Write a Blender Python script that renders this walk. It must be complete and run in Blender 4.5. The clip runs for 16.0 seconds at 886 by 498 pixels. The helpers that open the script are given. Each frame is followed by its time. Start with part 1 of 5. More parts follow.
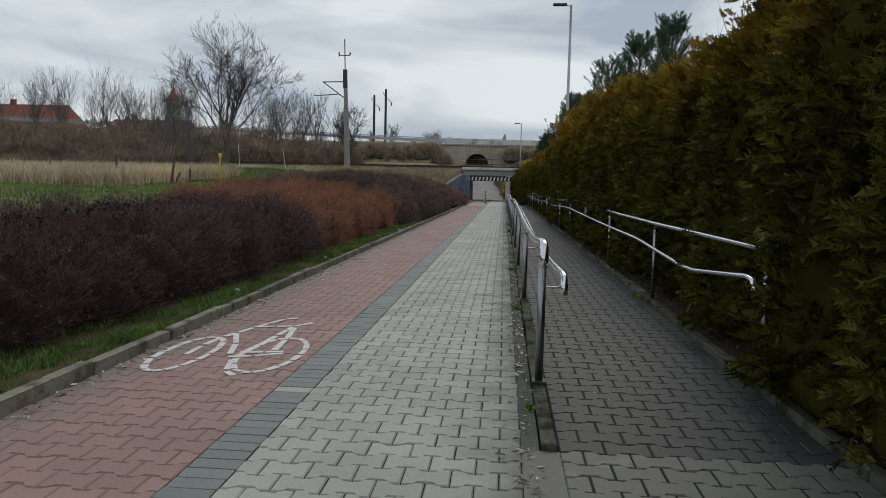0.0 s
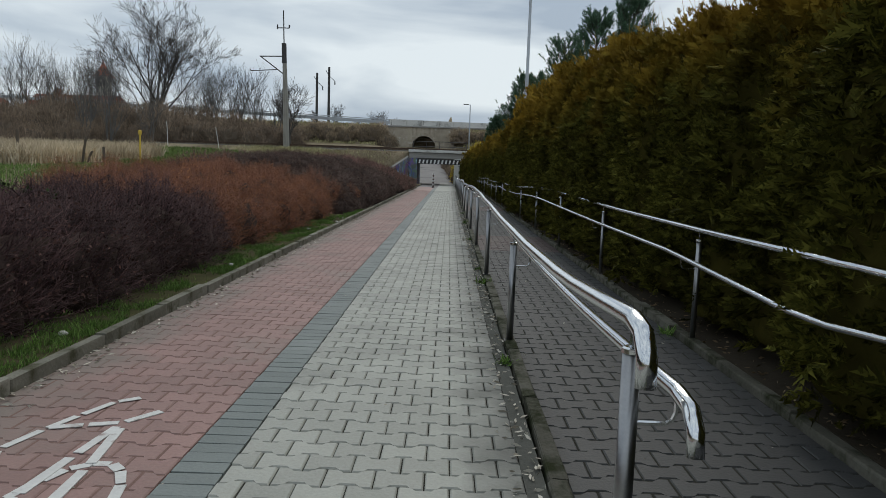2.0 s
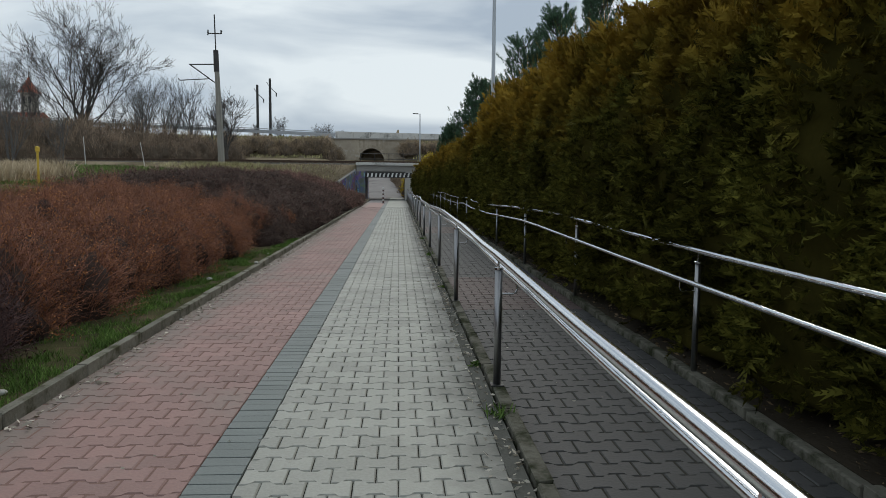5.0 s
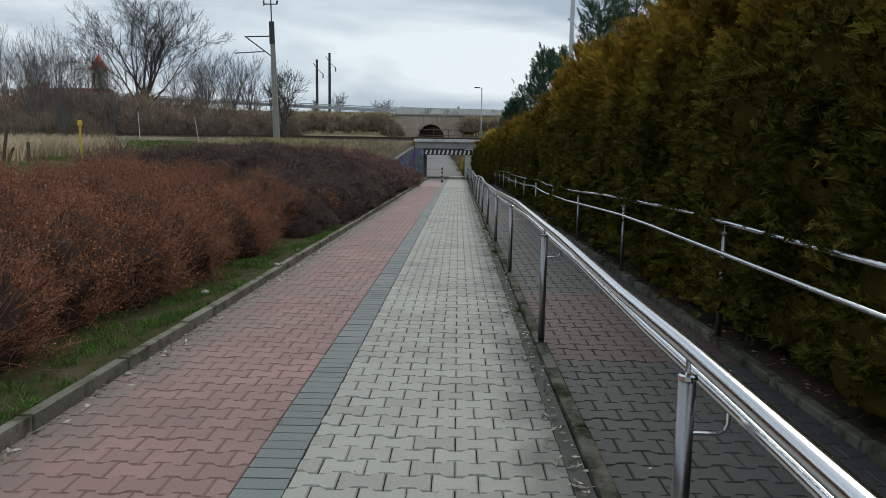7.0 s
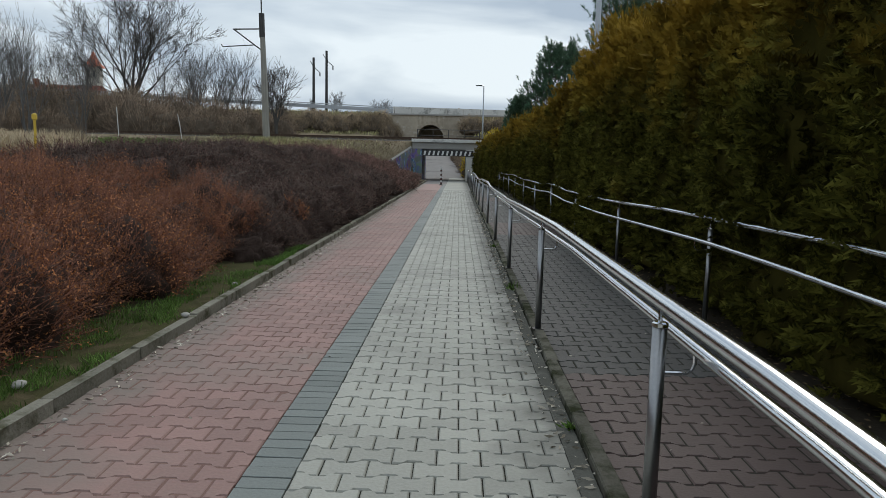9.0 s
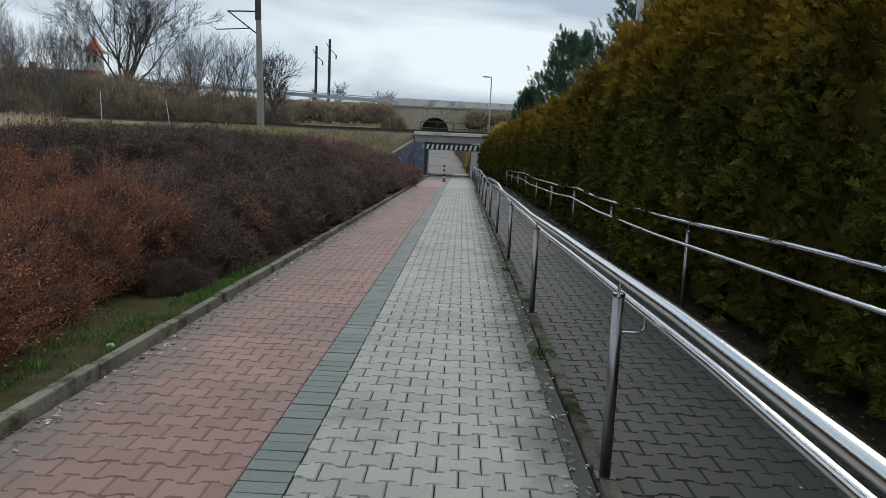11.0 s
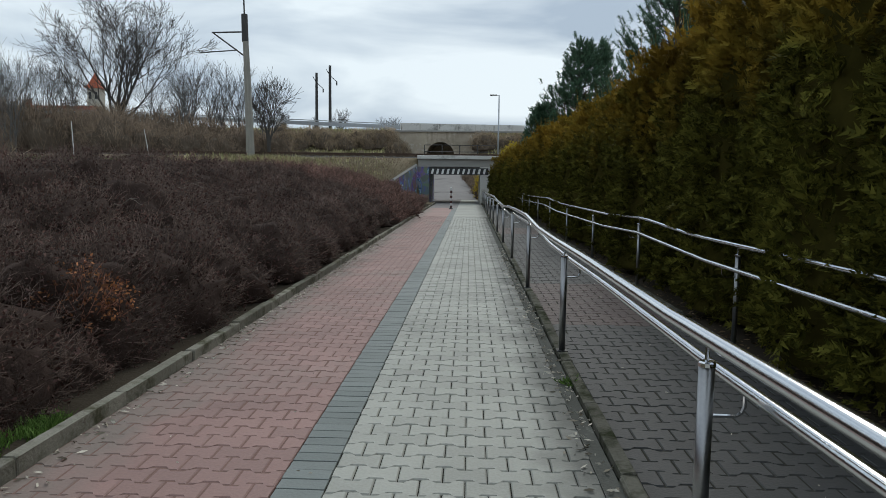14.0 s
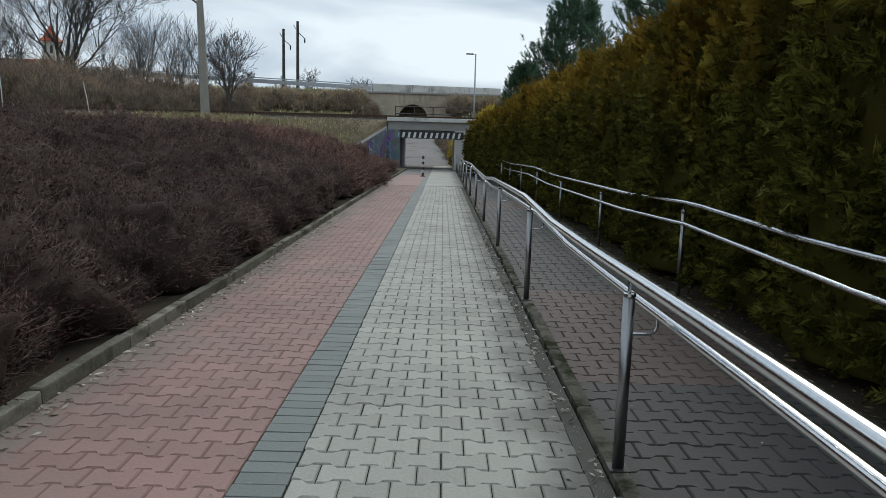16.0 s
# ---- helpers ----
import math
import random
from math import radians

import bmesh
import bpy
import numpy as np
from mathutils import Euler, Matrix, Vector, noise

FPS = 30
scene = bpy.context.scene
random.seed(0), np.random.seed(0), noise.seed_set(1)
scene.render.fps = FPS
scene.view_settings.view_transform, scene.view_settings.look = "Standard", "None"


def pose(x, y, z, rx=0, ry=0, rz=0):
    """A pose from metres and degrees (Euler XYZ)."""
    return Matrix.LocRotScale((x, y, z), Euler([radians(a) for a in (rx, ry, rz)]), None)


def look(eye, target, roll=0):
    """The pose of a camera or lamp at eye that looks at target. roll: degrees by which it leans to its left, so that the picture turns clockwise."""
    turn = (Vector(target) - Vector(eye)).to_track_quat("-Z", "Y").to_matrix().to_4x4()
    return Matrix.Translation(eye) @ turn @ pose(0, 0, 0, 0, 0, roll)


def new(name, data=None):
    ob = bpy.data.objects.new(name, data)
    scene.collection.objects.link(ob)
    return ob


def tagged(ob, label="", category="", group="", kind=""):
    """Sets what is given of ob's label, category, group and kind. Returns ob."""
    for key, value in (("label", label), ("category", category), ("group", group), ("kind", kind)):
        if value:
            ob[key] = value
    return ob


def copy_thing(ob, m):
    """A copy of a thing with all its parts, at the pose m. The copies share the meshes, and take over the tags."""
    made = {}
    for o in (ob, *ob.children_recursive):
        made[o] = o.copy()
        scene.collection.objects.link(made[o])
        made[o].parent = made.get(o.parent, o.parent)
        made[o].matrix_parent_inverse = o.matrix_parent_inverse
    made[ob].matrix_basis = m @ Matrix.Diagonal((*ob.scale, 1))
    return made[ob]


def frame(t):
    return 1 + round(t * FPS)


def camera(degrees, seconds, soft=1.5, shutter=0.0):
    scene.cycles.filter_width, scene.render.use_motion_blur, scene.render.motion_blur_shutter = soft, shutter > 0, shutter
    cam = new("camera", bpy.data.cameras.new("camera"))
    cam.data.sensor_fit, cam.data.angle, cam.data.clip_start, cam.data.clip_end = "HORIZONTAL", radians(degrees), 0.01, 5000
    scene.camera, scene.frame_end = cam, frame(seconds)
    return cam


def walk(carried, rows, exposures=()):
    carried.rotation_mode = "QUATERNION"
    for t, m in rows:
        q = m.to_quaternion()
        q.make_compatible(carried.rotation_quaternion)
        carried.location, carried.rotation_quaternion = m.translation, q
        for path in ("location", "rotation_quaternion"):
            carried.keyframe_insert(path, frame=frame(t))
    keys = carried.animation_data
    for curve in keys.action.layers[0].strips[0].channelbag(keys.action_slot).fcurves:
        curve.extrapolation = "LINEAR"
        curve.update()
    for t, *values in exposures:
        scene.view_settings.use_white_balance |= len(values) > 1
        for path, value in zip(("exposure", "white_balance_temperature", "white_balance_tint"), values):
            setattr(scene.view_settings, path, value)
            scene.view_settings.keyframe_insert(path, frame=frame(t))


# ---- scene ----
cam = camera(65.0, 16.0, soft=0.85)
PATH = [
    (0, (0.505, 2.004, 1.206), (0.335, 3.989, 1.025), 1.3),
    (0.5, (0.418, 2.639, 1.185), (0.441, 4.62, 0.909), 1.8),
    (1, (0.371, 3.259, 1.196), (0.266, 5.244, 0.972), 0.8),
    (1.5, (0.309, 3.842, 1.218), (0.373, 5.827, 0.985), 0.1),
    (2, (0.28, 4.5, 1.23), (0.268, 6.487, 1.005), 1.9),
    (2.5, (0.199, 5.069, 1.281), (0.315, 7.056, 1.086), 1.7),
    (3, (0.204, 5.751, 1.332), (0.186, 7.747, 1.197), -0.2),
    (3.5, (0.165, 6.382, 1.32), (0.335, 8.367, 1.141), -0.1),
    (4, (0.169, 6.965, 1.314), (0.285, 8.955, 1.163), 1),
    (4.5, (0.14, 7.634, 1.307), (0.269, 9.623, 1.146), 0.5),
    (6.8, (0.094, 10.459, 1.373), (0.154, 12.437, 1.084), 1.4),
    (7, (0.109, 10.735, 1.364), (0.07, 12.718, 1.109), 0.9),
    (7.5, (0.122, 11.43, 1.362), (0.176, 13.415, 1.123), 1.8),
    (8, (0.13, 12.154, 1.337), (0.113, 14.142, 1.12), 1.6),
    (8.5, (0.068, 12.835, 1.342), (0.153, 14.816, 1.087), 2.6),
    (9, (0.083, 13.582, 1.334), (0.046, 15.566, 1.084), 1.3),
    (11.3, (0.072, 16.52, 1.375), (0.038, 18.501, 1.099), 2.8),
    (11.5, (0.079, 16.789, 1.369), (0.141, 18.764, 1.066), 2.0),
    (12, (0.121, 17.5, 1.351), (0.115, 19.48, 1.072), 0.9),
    (12.5, (0.103, 18.176, 1.34), (0.148, 20.162, 1.108), 1.2),
    (13, (0.096, 18.812, 1.327), (0.041, 20.799, 1.103), 1.3),
    (13.5, (0.053, 19.424, 1.325), (0.074, 21.413, 1.11), 1.0),
    (14, (0.02, 20.098, 1.324), (-0.054, 22.087, 1.129), 0.7),
    (14.5, (-0.014, 20.735, 1.32), (0.02, 22.721, 1.087), 1.3),
    (15, (-0.005, 21.448, 1.29), (0.006, 23.432, 1.032), 0.7),
    (15.5, (-0.025, 22.052, 1.295), (0.063, 24.031, 1.016), 2.2),
    (16, (-0.008, 22.689, 1.329), (0, 24.667, 1.036), 1.6),
]
walk(cam, [(t, look(eye, target, roll)) for t, eye, target, roll in PATH], [(0, -0.04, 6850, 10), (0.5, -0.1, 6900, 9), (1.0, 0.03, 6650, 8), (3.5, 0.03, 6720, 8), (7.0, 0.12, 6650, 8), (12.5, 0.2, 6550, 7), (14.2, 0.18, 6540, 7), (15, 0.12, 6580, 7), (15.5, 0.1, 6600, 7), (16, 0.21, 6500, 7)])

# ---- world, sun, exposure ----
world = bpy.data.worlds.new("overcast_sky")
scene.world = world
world.use_nodes = True
wn, wl = world.node_tree.nodes, world.node_tree.links
wn.clear()
w_out = wn.new("ShaderNodeOutputWorld")
w_bg = wn.new("ShaderNodeBackground")
w_sky = wn.new("ShaderNodeTexSky")
w_sky.sky_type, w_sky.sun_disc = "NISHITA", False
w_sky.sun_elevation, w_sky.sun_rotation = radians(40), radians(14)
w_sky.air_density, w_sky.dust_density = 1.2, 2.0
w_tc = wn.new("ShaderNodeTexCoord")
w_map = wn.new("ShaderNodeMapping")
w_map.inputs["Scale"].default_value = (1.0, 1.0, 3.6)
w_n1 = wn.new("ShaderNodeTexNoise")
w_n1.inputs["Scale"].default_value, w_n1.inputs["Detail"].default_value = 3.0, 9.0
w_n1.inputs["Roughness"].default_value = 0.46
w_n1.inputs["Distortion"].default_value = 0.4
w_ramp = wn.new("ShaderNodeValToRGB")
w_ramp.color_ramp.elements[0].position, w_ramp.color_ramp.elements[0].color = 0.37, (3.5, 4.35, 5.5, 1)
w_ramp.color_ramp.elements[1].position, w_ramp.color_ramp.elements[1].color = 0.59, (7.2, 8.0, 8.75, 1)
w_mix = wn.new("ShaderNodeMixRGB")
w_mix.inputs["Fac"].default_value = 0.96
wl.new(w_tc.outputs["Generated"], w_map.inputs["Vector"])
wl.new(w_map.outputs["Vector"], w_n1.inputs["Vector"])
wl.new(w_n1.outputs["Fac"], w_ramp.inputs["Fac"])
wl.new(w_sky.outputs["Color"], w_mix.inputs["Color1"])
wl.new(w_ramp.outputs["Color"], w_mix.inputs["Color2"])
wl.new(w_mix.outputs["Color"], w_bg.inputs["Color"])
w_bg.inputs["Strength"].default_value = 0.1
wl.new(w_bg.outputs["Background"], w_out.inputs["Surface"])

sun = new("sun", bpy.data.lights.new("sun", "SUN"))
sun.data.energy, sun.data.angle, sun.data.color = 1.1, radians(25), (1.0, 0.97, 0.92)
sun.matrix_world = look((12, 60, 43), (0, 10, 0))


# ---- materials ----
def nodes_of(name):
    m = bpy.data.materials.new(name)
    m.use_nodes = True
    nt = m.node_tree
    return m, nt.nodes, nt.links, nt.nodes["Principled BSDF"]


def surface(name, low, high, scale=3.0, fine=40.0, rough=0.8, metal=0.0, bump=0.3, piece=0.0, spots=None, spot_scale=1.2, spot_at=0.62, world_space=True, dust=None):
    """A worn surface: two colours mixed by coarse and fine noise, pieces varied one by one, stains in a third colour."""
    m, n, l, b = nodes_of(name)
    if world_space:
        src = n.new("ShaderNodeNewGeometry").outputs["Position"]
    else:
        src = n.new("ShaderNodeTexCoord").outputs["Object"]
    a = n.new("ShaderNodeTexNoise")
    a.inputs["Scale"].default_value, a.inputs["Detail"].default_value = scale, 6
    f = n.new("ShaderNodeTexNoise")
    f.inputs["Scale"].default_value, f.inputs["Detail"].default_value = fine, 4
    l.new(src, a.inputs["Vector"])
    l.new(src, f.inputs["Vector"])
    add = n.new("ShaderNodeMath")
    add.operation = "MULTIPLY_ADD"
    add.inputs[1].default_value = 0.55
    l.new(f.outputs["Fac"], add.inputs[0])
    sc = n.new("ShaderNodeMath")
    sc.operation = "MULTIPLY_ADD"
    sc.inputs[1].default_value, sc.inputs[2].default_value = 0.9, -0.22
    l.new(a.outputs["Fac"], sc.inputs[0])
    l.new(sc.outputs[0], add.inputs[2])
    fac = add.outputs[0]
    if piece:
        oi = n.new("ShaderNodeObjectInfo")
        ge = n.new("ShaderNodeNewGeometry")
        s = n.new("ShaderNodeMath")
        l.new(oi.outputs["Random"], s.inputs[0])
        l.new(ge.outputs["Random Per Island"], s.inputs[1])
        fr = n.new("ShaderNodeMath")
        fr.operation = "FRACT"
        l.new(s.outputs[0], fr.inputs[0])
        pm = n.new("ShaderNodeMath")
        pm.operation = "MULTIPLY_ADD"
        pm.inputs[1].default_value, pm.inputs[2].default_value = piece, -piece / 2
        l.new(fr.outputs[0], pm.inputs[0])
        t = n.new("ShaderNodeMath")
        l.new(pm.outputs[0], t.inputs[0])
        l.new(fac, t.inputs[1])
        fac = t.outputs[0]
    mix = n.new("ShaderNodeMixRGB")
    mix.inputs["Color1"].default_value, mix.inputs["Color2"].default_value = (*low, 1), (*high, 1)
    l.new(fac, mix.inputs["Fac"])
    col = mix.outputs["Color"]
    if spots:
        sn = n.new("ShaderNodeTexNoise")
        sn.inputs["Scale"].default_value, sn.inputs["Detail"].default_value = spot_scale, 7
        sn.inputs["Roughness"].default_value = 0.65
        l.new(src, sn.inputs["Vector"])
        r = n.new("ShaderNodeValToRGB")
        r.color_ramp.elements[0].position, r.color_ramp.elements[1].position = spot_at - 0.06, spot_at + 0.1
        l.new(sn.outputs["Fac"], r.inputs["Fac"])
        m2 = n.new("ShaderNodeMixRGB")
        m2.inputs["Color2"].default_value = (*spots, 1)
        l.new(r.outputs["Color"], m2.inputs["Fac"])
        l.new(col, m2.inputs["Color1"])
        col = m2.outputs["Color"]
    if dust:
        # trodden dust washed towards one edge of the path, with a ragged outline
        edge, reach, tint = dust
        dn = n.new("ShaderNodeTexNoise")
        dn.inputs["Scale"].default_value, dn.inputs["Detail"].default_value = 2.6, 8
        l.new(src, dn.inputs["Vector"])
        sx = n.new("ShaderNodeSeparateXYZ")
        l.new(src, sx.inputs[0])
        mr = n.new("ShaderNodeMapRange")
        mr.inputs["From Min"].default_value, mr.inputs["From Max"].default_value = edge, edge + reach
        mr.inputs["To Min"].default_value, mr.inputs["To Max"].default_value = 0.45, -0.30
        l.new(sx.outputs["X"], mr.inputs["Value"])
        da = n.new("ShaderNodeMath")
        l.new(mr.outputs[0], da.inputs[0])
        l.new(dn.outputs["Fac"], da.inputs[1])
        dr = n.new("ShaderNodeValToRGB")
        dr.color_ramp.elements[0].position, dr.color_ramp.elements[1].position = 0.42, 0.85
        l.new(da.outputs[0], dr.inputs["Fac"])
        m3 = n.new("ShaderNodeMixRGB")
        m3.inputs["Color2"].default_value = (*tint, 1)
        l.new(dr.outputs["Color"], m3.inputs["Fac"])
        l.new(col, m3.inputs["Color1"])
        col = m3.outputs["Color"]
    l.new(col, b.inputs["Base Color"])
    b.inputs["Roughness"].default_value, b.inputs["Metallic"].default_value = rough, metal
    if rough >= 0.9:
        b.inputs["Specular IOR Level"].default_value = 0.02
    if bump:
        bp = n.new("ShaderNodeBump")
        bp.inputs["Strength"].default_value, bp.inputs["Distance"].default_value = bump, 0.01
        l.new(f.outputs["Fac"], bp.inputs["Height"])
        l.new(bp.outputs["Normal"], b.inputs["Normal"])
    return m


def foliage(name, low, high, top=None, top_from=1.5, top_to=3.2, patch=0.8, rough=0.7, mottle=0.0, mottle_scale=2.2):
    """Leaves and twigs: colour varies leaf by leaf, plant by plant and in patches; top: the colour of the weathered crown."""
    m, n, l, b = nodes_of(name)
    ge = n.new("ShaderNodeNewGeometry")
    mix = n.new("ShaderNodeMixRGB")
    mix.inputs["Color1"].default_value, mix.inputs["Color2"].default_value = (*low, 1), (*high, 1)
    l.new(ge.outputs["Random Per Island"], mix.inputs["Fac"])
    col = mix.outputs["Color"]
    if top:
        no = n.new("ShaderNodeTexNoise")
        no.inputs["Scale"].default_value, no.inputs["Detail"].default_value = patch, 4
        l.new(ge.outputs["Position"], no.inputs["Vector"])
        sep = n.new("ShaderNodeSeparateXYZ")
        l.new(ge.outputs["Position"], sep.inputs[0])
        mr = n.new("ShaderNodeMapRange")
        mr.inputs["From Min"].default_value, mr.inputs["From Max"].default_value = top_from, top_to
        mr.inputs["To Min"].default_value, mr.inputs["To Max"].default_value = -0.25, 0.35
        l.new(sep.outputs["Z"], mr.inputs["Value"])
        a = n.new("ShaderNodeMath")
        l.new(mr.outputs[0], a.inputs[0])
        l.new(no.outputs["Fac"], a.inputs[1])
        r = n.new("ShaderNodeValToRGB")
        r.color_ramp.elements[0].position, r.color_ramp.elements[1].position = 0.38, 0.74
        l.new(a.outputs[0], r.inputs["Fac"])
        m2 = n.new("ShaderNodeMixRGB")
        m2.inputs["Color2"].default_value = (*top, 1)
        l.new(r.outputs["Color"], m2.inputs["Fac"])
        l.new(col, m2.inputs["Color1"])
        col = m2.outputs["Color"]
    if mottle:
        mo = n.new("ShaderNodeTexNoise")
        mo.inputs["Scale"].default_value, mo.inputs["Detail"].default_value = mottle_scale, 5
        l.new(ge.outputs["Position"], mo.inputs["Vector"])
        oi = n.new("ShaderNodeObjectInfo")
        both = n.new("ShaderNodeMath")
        both.operation = "MULTIPLY_ADD"
        both.inputs[1].default_value = 0.16
        l.new(oi.outputs["Random"], both.inputs[0])
        l.new(mo.outputs["Fac"], both.inputs[2])
        mr2 = n.new("ShaderNodeMapRange")
        mr2.inputs["From Min"].default_value, mr2.inputs["From Max"].default_value = 0.38, 0.78
        mr2.inputs["To Min"].default_value, mr2.inputs["To Max"].default_value = 1 - mottle, 1 + mottle
        l.new(both.outputs[0], mr2.inputs["Value"])
        mul = n.new("ShaderNodeMixRGB")
        mul.blend_type = "MULTIPLY"
        mul.inputs["Fac"].default_value = 1.0
        l.new(col, mul.inputs["Color1"])
        l.new(mr2.outputs[0], mul.inputs["Color2"])
        col = mul.outputs["Color"]
    l.new(col, b.inputs["Base Color"])
    b.inputs["Roughness"].default_value = rough
    b.inputs["Specular IOR Level"].default_value = 0.1
    return m


M_GREY = surface("grey_concrete_paver", (0.225, 0.226, 0.198), (0.43, 0.428, 0.378), 0.9, 60, 0.72, bump=0.25, piece=0.35, spots=(0.17, 0.172, 0.15), spot_scale=0.8, spot_at=0.66, dust=(0.70, -0.52, (0.120, 0.120, 0.104)))
M_RED = surface("red_concrete_paver", (0.19, 0.118, 0.104), (0.36, 0.215, 0.188), 0.9, 60, 0.75, bump=0.25, piece=0.35, spots=(0.24, 0.175, 0.15), spot_scale=0.75, spot_at=0.58, dust=(-1.97, 0.6, (0.20, 0.158, 0.134)))
M_RAMP = surface("graphite_concrete_paver", (0.0245, 0.0248, 0.0246), (0.047, 0.0475, 0.0468), 0.8, 60, 0.7, bump=0.25, piece=0.3)
M_RAMPRED = surface("dark_red_concrete_paver", (0.050, 0.032, 0.029), (0.085, 0.054, 0.048), 0.8, 60, 0.7, bump=0.25, piece=0.3)
M_SETT = surface("dark_grey_concrete_sett", (0.12, 0.137, 0.130), (0.21, 0.232, 0.220), 1.0, 60, 0.72, bump=0.25, piece=0.35)
M_JOINT = surface("dirty_joint_sand", (0.022, 0.022, 0.018), (0.060, 0.058, 0.048), 3, 90, 0.95, bump=0.5)
M_JOINTRED = surface("reddish_joint_sand", (0.15, 0.095, 0.082), (0.26, 0.165, 0.142), 3, 90, 0.95, bump=0.5)
M_DIRT = surface("dirt_strip", (0.075, 0.075, 0.065), (0.15, 0.15, 0.135), 2.2, 70, 0.95, bump=0.5, spots=(0.30, 0.30, 0.27), spot_scale=6, spot_at=0.66)
M_MOSS = surface("mossy_verge_soil", (0.034, 0.030, 0.019), (0.085, 0.085, 0.036), 5, 60, 0.95, bump=0.8, spots=(0.11, 0.085, 0.055), spot_scale=3.0, spot_at=0.6)
M_PEBBLE = surface("pale_pebble", (0.30, 0.29, 0.26), (0.52, 0.50, 0.46), 8, 60, 0.85, world_space=False)
M_DEADWOOD = surface("pale_dead_wood", (0.16, 0.13, 0.105), (0.32, 0.27, 0.22), 8, 60, 0.85)
M_SOIL = surface("dark_hedge_soil", (0.028, 0.023, 0.017), (0.070, 0.058, 0.043), 3, 40, 0.95, bump=0.8)
M_LITTER = foliage("dry_straw_litter", (0.22, 0.19, 0.14), (0.66, 0.61, 0.52))
M_LITTERDARK = foliage("brown_thuja_litter", (0.08, 0.055, 0.03), (0.24, 0.17, 0.10))
M_KERB = surface("weathered_kerb_concrete", (0.095, 0.092, 0.074), (0.31, 0.295, 0.245), 2.2, 50, 0.9, bump=0.5, piece=0.45, spots=(0.075, 0.074, 0.046), spot_scale=4.5, spot_at=0.55)
# Moss-spotted dark kerb; for kerb_ramp the hedge's shade is put into this tone
M_KERBDARK = surface("dark_kerb_concrete", (0.065, 0.062, 0.050), (0.185, 0.176, 0.145), 2.2, 50, 0.9, bump=0.5, piece=0.4, spots=(0.03, 0.034, 0.018), spot_scale=4.5, spot_at=0.52)
M_CONC = surface("stained_bridge_concrete", (0.42, 0.41, 0.375), (0.62, 0.605, 0.56), 0.7, 25, 0.85, bump=0.3, spots=(0.14, 0.14, 0.13), spot_scale=0.6, spot_at=0.6)
M_PARAPET = surface("pale_parapet_concrete", (0.50, 0.49, 0.46), (0.72, 0.71, 0.68), 0.6, 12, 0.85, bump=0.3, spots=(0.24, 0.235, 0.22), spot_scale=0.9, spot_at=0.6)
M_CONCDARK = surface("sooty_bridge_concrete", (0.25, 0.242, 0.225), (0.40, 0.39, 0.365), 0.8, 25, 0.9, bump=0.3)
M_STEEL = surface("polished_stainless_steel", (0.62, 0.63, 0.64), (0.78, 0.79, 0.80), 3, 80, 0.16, metal=1.0, bump=0.0)
M_STEELDULL = surface("brushed_stainless_steel", (0.24, 0.24, 0.245), (0.38, 0.38, 0.385), 4, 90, 0.33, metal=1.0, bump=0.05)
M_PAINT = surface("worn_white_road_paint", (0.48, 0.47, 0.45), (0.74, 0.73, 0.70), 7, 60, 0.8, bump=0.2, spots=(0.27, 0.19, 0.165), spot_scale=9, spot_at=0.63)
M_GROUND = surface("rough_grass_ground", (0.075, 0.062, 0.040), (0.19, 0.155, 0.098), 0.8, 9, 0.95, bump=0.8, spots=(0.25, 0.205, 0.14), spot_scale=0.35, spot_at=0.5)
M_GRASS = foliage("green_grass", (0.055, 0.110, 0.022), (0.175, 0.275, 0.070), mottle=0.35)
M_DRYGRASS = foliage("dry_meadow_grass", (0.40, 0.32, 0.21), (0.72, 0.60, 0.43), mottle=0.25, mottle_scale=0.4)
M_BRAMBLE = foliage("bramble_leaf", (0.018, 0.026, 0.010), (0.060, 0.078, 0.030))
M_MEADOW = foliage("faded_meadow_grass", (0.085, 0.145, 0.034), (0.21, 0.29, 0.090), mottle=0.3, mottle_scale=0.5)
M_BANKGRASS = foliage("pale_bank_grass", (0.19, 0.185, 0.075), (0.52, 0.47, 0.26), mottle=0.4, mottle_scale=0.7)
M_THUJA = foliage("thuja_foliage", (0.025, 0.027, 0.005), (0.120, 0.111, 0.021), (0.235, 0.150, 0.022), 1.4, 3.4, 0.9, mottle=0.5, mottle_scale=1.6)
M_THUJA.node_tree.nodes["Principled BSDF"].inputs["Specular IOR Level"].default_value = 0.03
# solid core: inner twigs, with the shade between sprays put into the dark colour
M_THUJACORE = surface("thuja_shaded_twigs", (0.022, 0.021, 0.006), (0.060, 0.050, 0.012), 4, 30, 0.95)
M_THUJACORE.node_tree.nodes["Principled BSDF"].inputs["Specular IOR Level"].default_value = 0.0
M_TWIG = foliage("dark_purple_twigs", (0.043, 0.032, 0.027), (0.168, 0.119, 0.099), mottle=0.5, mottle_scale=1.3)
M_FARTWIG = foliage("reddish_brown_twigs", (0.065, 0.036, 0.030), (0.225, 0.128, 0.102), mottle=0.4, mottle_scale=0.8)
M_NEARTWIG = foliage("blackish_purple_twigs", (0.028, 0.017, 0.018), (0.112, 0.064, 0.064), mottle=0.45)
# dark colour stands in for the shade between the shrub twigs
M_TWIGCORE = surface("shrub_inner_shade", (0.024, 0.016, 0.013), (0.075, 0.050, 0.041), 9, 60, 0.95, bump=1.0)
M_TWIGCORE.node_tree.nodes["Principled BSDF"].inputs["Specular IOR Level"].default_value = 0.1
